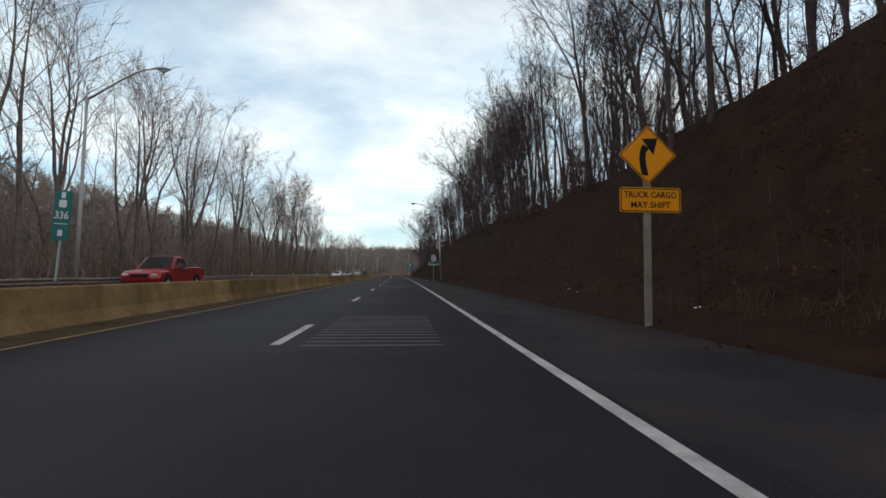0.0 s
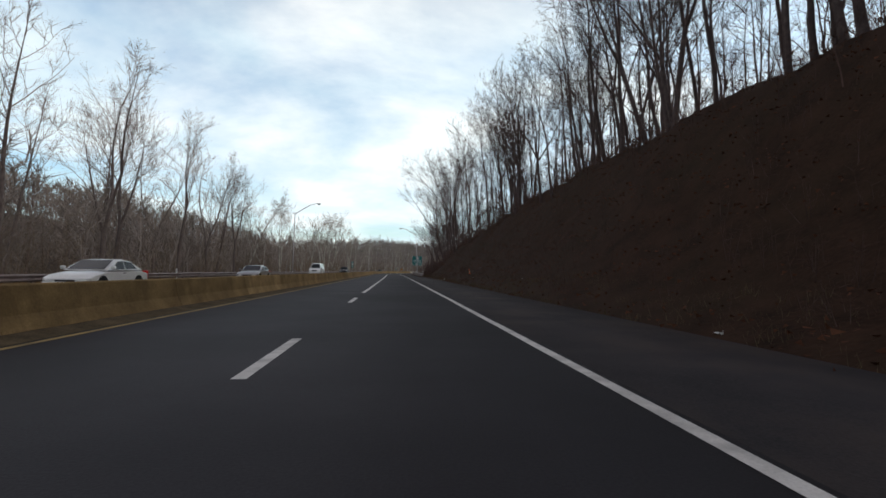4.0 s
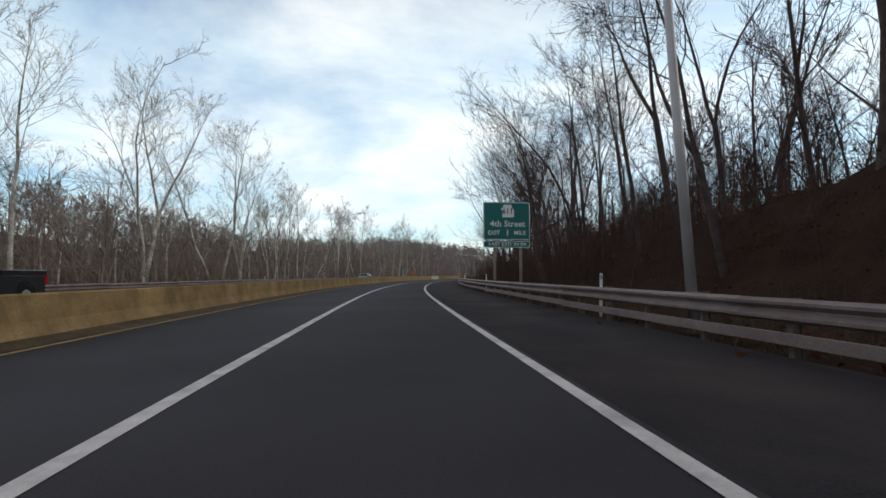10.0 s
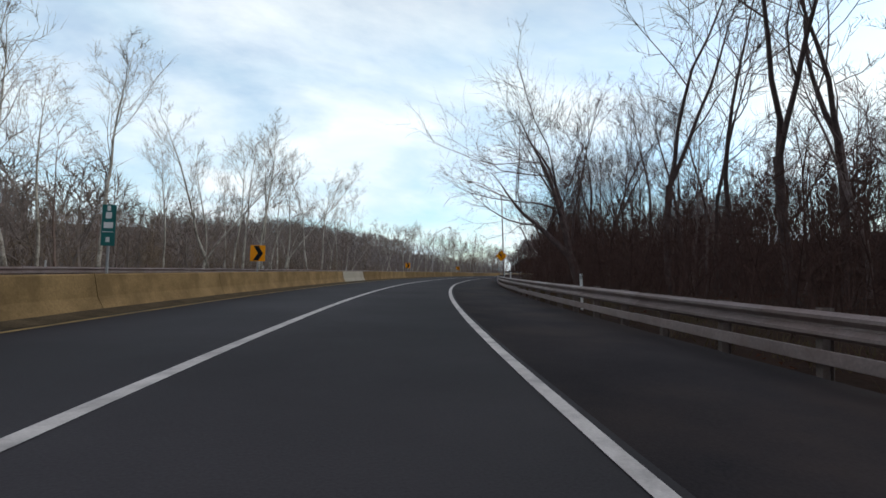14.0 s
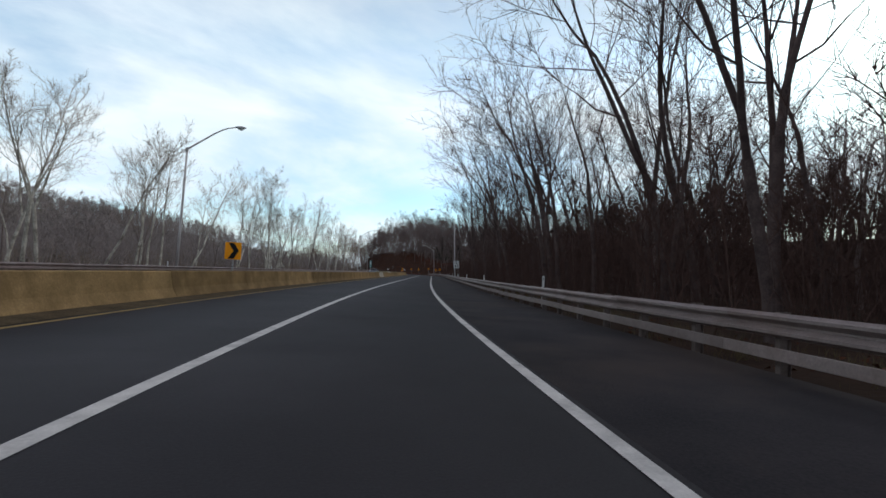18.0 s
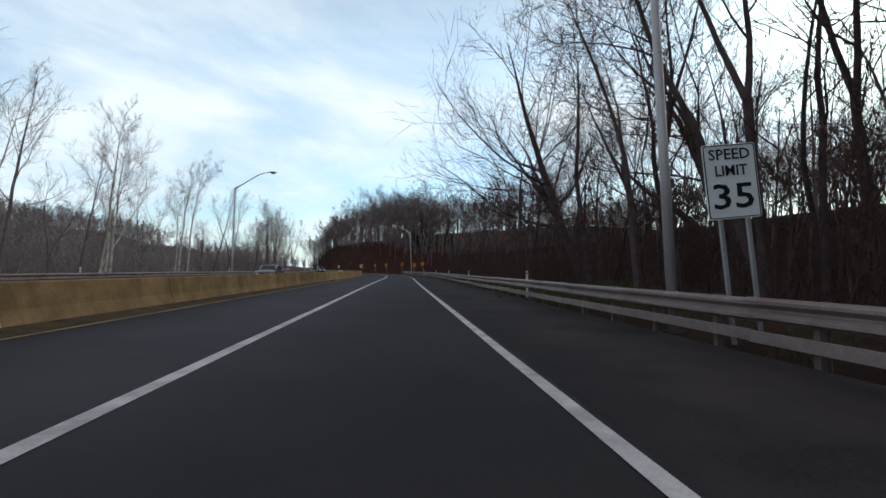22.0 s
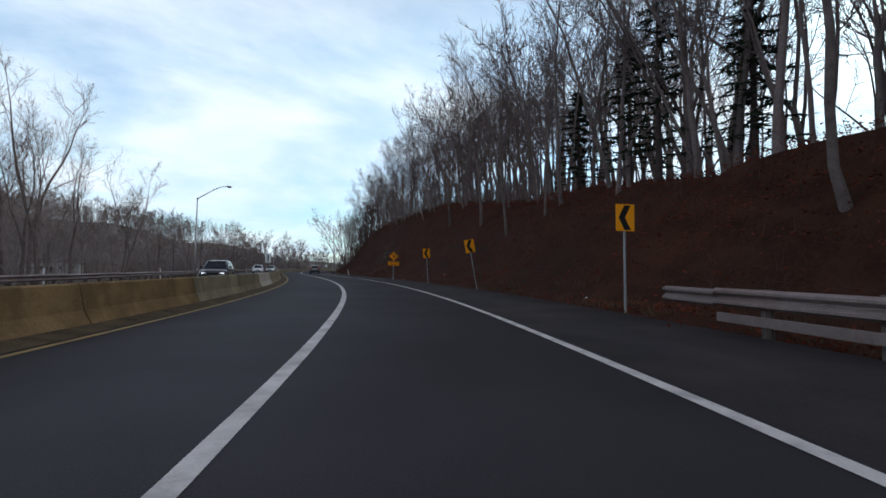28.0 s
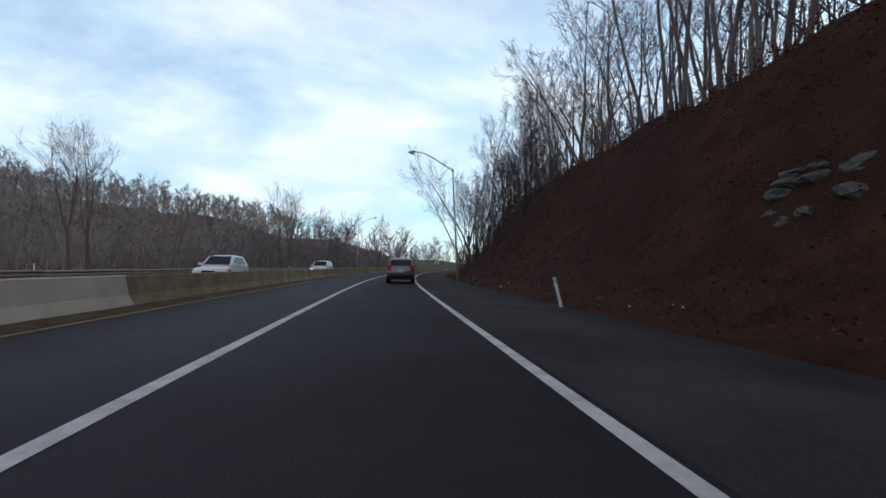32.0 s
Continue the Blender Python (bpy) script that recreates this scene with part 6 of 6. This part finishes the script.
R5 = random.Random(5)
rocks("outcrop_rock", [(613.2 + R5.uniform(0, 2.6), -R5.uniform(10.1, 11.5), R5.uniform(0.4, 0.8)) for _ in range(15)], "grey shale rock jutting from the bank", "outcrop rocks")
rocks("bank_rock", [(78 + R5.uniform(0, 10), -R5.uniform(6.6, 8.6), R5.uniform(0.4, 1.0)) for _ in range(14)], "dark shale rock at the foot of the bank", "bank rocks")
rocks("verge_rock", [(R5.uniform(5, 170), -R5.uniform(6.1, 7.4), R5.uniform(0.12, 0.3)) for _ in range(24)], "small loose stone at the foot of the bank", "loose stones")
rocks("hill_rock", [(R5.uniform(560, 640), -R5.uniform(6.1, 11), R5.uniform(0.15, 0.5)) for _ in range(24)], "small loose stone on the hillside", "hillside stones")

g = Grower(101)
for _ in range(9):
    p = Vector((g.r.gauss(0, 0.04), g.r.gauss(0, 0.04), g.r.uniform(0.0, 0.04)))
    g.blade(p, p + Vector((g.r.gauss(0, 0.045), g.r.gauss(0, 0.045), g.r.uniform(-0.01, 0.04))), 0.03)
joined("roadside_litter", [(g, spots_in(random.Random(9), 70, (2, 170), (-8.2, -5.75), (0.6, 1.2), -0.03) + spots_in(random.Random(10), 50, (545, 650), (-8.2, -5.75), (0.6, 1.2), -0.03) + spots_in(random.Random(12), 14, (180, 300), (-5.2, -5.71), (0.6, 1.0), -0.03))],
       M["sign_white"], "scraps of white paper and plastic on the verge", "litter")

e = thing("orange_marker", here(134.8, -7.5, 1.05, 10, -8), "bent orange plastic marker strip on the bank", "marker")
part("strip", tube(bmesh.new(), [(0, 0, -0.25), (0.02, 0.02, 0.10), (0.0, 0.05, 0.26), (-0.05, 0.08, 0.36)], [0.035, 0.028, 0.032, 0.022], 6), M["orange_plastic"], e)
part("band", tube(bmesh.new(), [(0.012, 0.012, 0.0), (0.015, 0.016, 0.07)], [0.035, 0.033], 6), M["sign_white"], e, "white reflective band")
part("foot", box(bmesh.new(), -0.08, 0.08, -0.08, 0.08, -0.30, -0.22, 0.02), M["trim"], e)


def fallen_log(m):
    """A short rotten log with two broken limb stubs."""
    e = thing("fallen_log", m, "dark rotten log lying across the bank", "log")
    R = random.Random(31)
    pts = [Vector((-0.9 + 0.3 * i, R.uniform(-0.05, 0.05), R.uniform(-0.03, 0.05))) for i in range(7)]
    part("trunk", tube(bmesh.new(), pts, [0.17, 0.19, 0.17, 0.18, 0.15, 0.14, 0.10], 9), M["bark"], e, smooth=True)
    part("stub", tube(bmesh.new(), [pts[2], pts[2] + Vector((0.05, -0.2, 0.30)), pts[2] + Vector((0.12, -0.32, 0.42))], [0.07, 0.05, 0.03], 6), M["bark"], e, smooth=True)
    part("stub", tube(bmesh.new(), [pts[4], pts[4] + Vector((0.08, 0.16, 0.26)), pts[4] + Vector((0.2, 0.24, 0.36))], [0.06, 0.045, 0.025], 6), M["bark"], e, smooth=True)


fallen_log(here(136.0, -8.6, zat(136.0, -8.6) + 0.05, -20, -36) @ Matrix.Scale(0.75, 4))

e = thing("object_marker", here(186, -5.75, 0.05), "small white marker plate behind the guardrail", "marker")
posts(e, (0.0,), -0.4, 0.98, "post_steel", 0.016)
mk = part("plate", plate(bmesh.new(), rounded(0.16, 0.26, 0, 0.99, 0.015)), M["sign_white"], e)
for z in (1.06, 0.99, 0.92):
    shape("bar", rounded(0.10, 0.035, 0, z, 0.006), M["sign_black"], mk)


def house(m):
    e = thing("valley_house", m, "low white-sided house among the valley trees", "house")
    part("wall", box(bmesh.new(), -7, 7, -4, 4, -1.5, 2.9), M["siding"], e)
    part("roof", prism(bmesh.new(), [(-7.5, 2.85), (0, 4.9), (7.5, 2.85), (7.5, 2.7), (0, 4.7), (-7.5, 2.7)], -4.5, 4.5), M["roofing"], e)
    for x in (-5, -2.2, 2.4, 5.2):
        wd = part("window", box(bmesh.new(), x - 0.55, x + 0.55, -4.06, -3.98, 0.9, 2.1, 0.01), M["sign_white"], e)
        part("pane", box(bmesh.new(), x - 0.45, x + 0.45, -4.075, -4.062, 1.0, 2.0), M["glass"], wd)
    part("door", box(bmesh.new(), -0.45, 0.45, -4.06, -3.98, -0.1, 2.0, 0.01), M["trim"], e)


house(here(642, 46, zat(642, 46) + 1.0, 12) @ Matrix.Scale(0.6, 4))


# ---- conifers on the second crest ----
def conifer(seed, h):
    T, C = Grower(seed), Grower(seed + 9)
    R = C.r
    T.tube([Vector((0, 0, -0.3)), Vector((0, 0, h * 0.5)), Vector((0, 0, h))], [0.2, 0.12, 0.02], 7)
    for i in range(70):
        t = 0.12 + 0.86 * i / 70
        L = (1 - t) * h * 0.26 + 0.35
        a = i * 2.4 + R.uniform(-0.3, 0.3)
        p = Vector((0, 0, h * t))
        q = p + Vector((math.cos(a) * L, math.sin(a) * L, -0.18 * L + R.uniform(-0.1, 0.2)))
        C.spike(p, q, 0.03)
        for k in range(26):
            b = p.lerp(q, R.uniform(0.2, 1.0))
            C.blade(b, b + Vector((R.gauss(0, 0.35), R.gauss(0, 0.35), R.gauss(-0.12, 0.12))), 0.05)
    return T, C


for s, dl_, h in ((556, 1.5, 12), (561, 3.0, 10), (552, 3, 9), (566, 2, 8), (545, 4.0, 9)):
    lat = -(crest(s) + dl_)
    e = thing("conifer_tree", here(s, lat, zat(s, lat)), "dark green conifer on the wooded crest", "tree", "conifers")
    T, C = conifer(int(s), h)
    part("trunk", T.mesh("trunk"), M["bark"], e)
    part("crown", C.mesh("crown"), M["needles"], e)


# a dark scrap lying at the foot of the median barrier
def road_scrap(m):
    e = thing("road_scrap", m, "dark torn strip of rubber beside the barrier", "scrap")
    bm = bmesh.new()
    R = random.Random(5)
    rows = []
    for i in range(9):
        y = -0.42 + i * 0.105
        w, h = 0.10 + R.uniform(-0.02, 0.03), 0.10 + 0.05 * math.sin(i * 1.3)
        rows.append([bm.verts.new((-w, y, 0.005)), bm.verts.new((-w * 0.8, y + 0.02, h)), bm.verts.new((w * 0.7, y - 0.01, h * 0.85)), bm.verts.new((w, y, 0.005))])
    for p, q in zip(rows, rows[1:]):
        for k in range(4):
            bm.faces.new((p[k], p[(k + 1) % 4], q[(k + 1) % 4], q[k]))
    bm.faces.new(rows[0][::-1])
    bm.faces.new(rows[-1])
    part("strip", bm, M["tyre"], e)


road_scrap(here(469.7, 5.72, 0.0, 4))
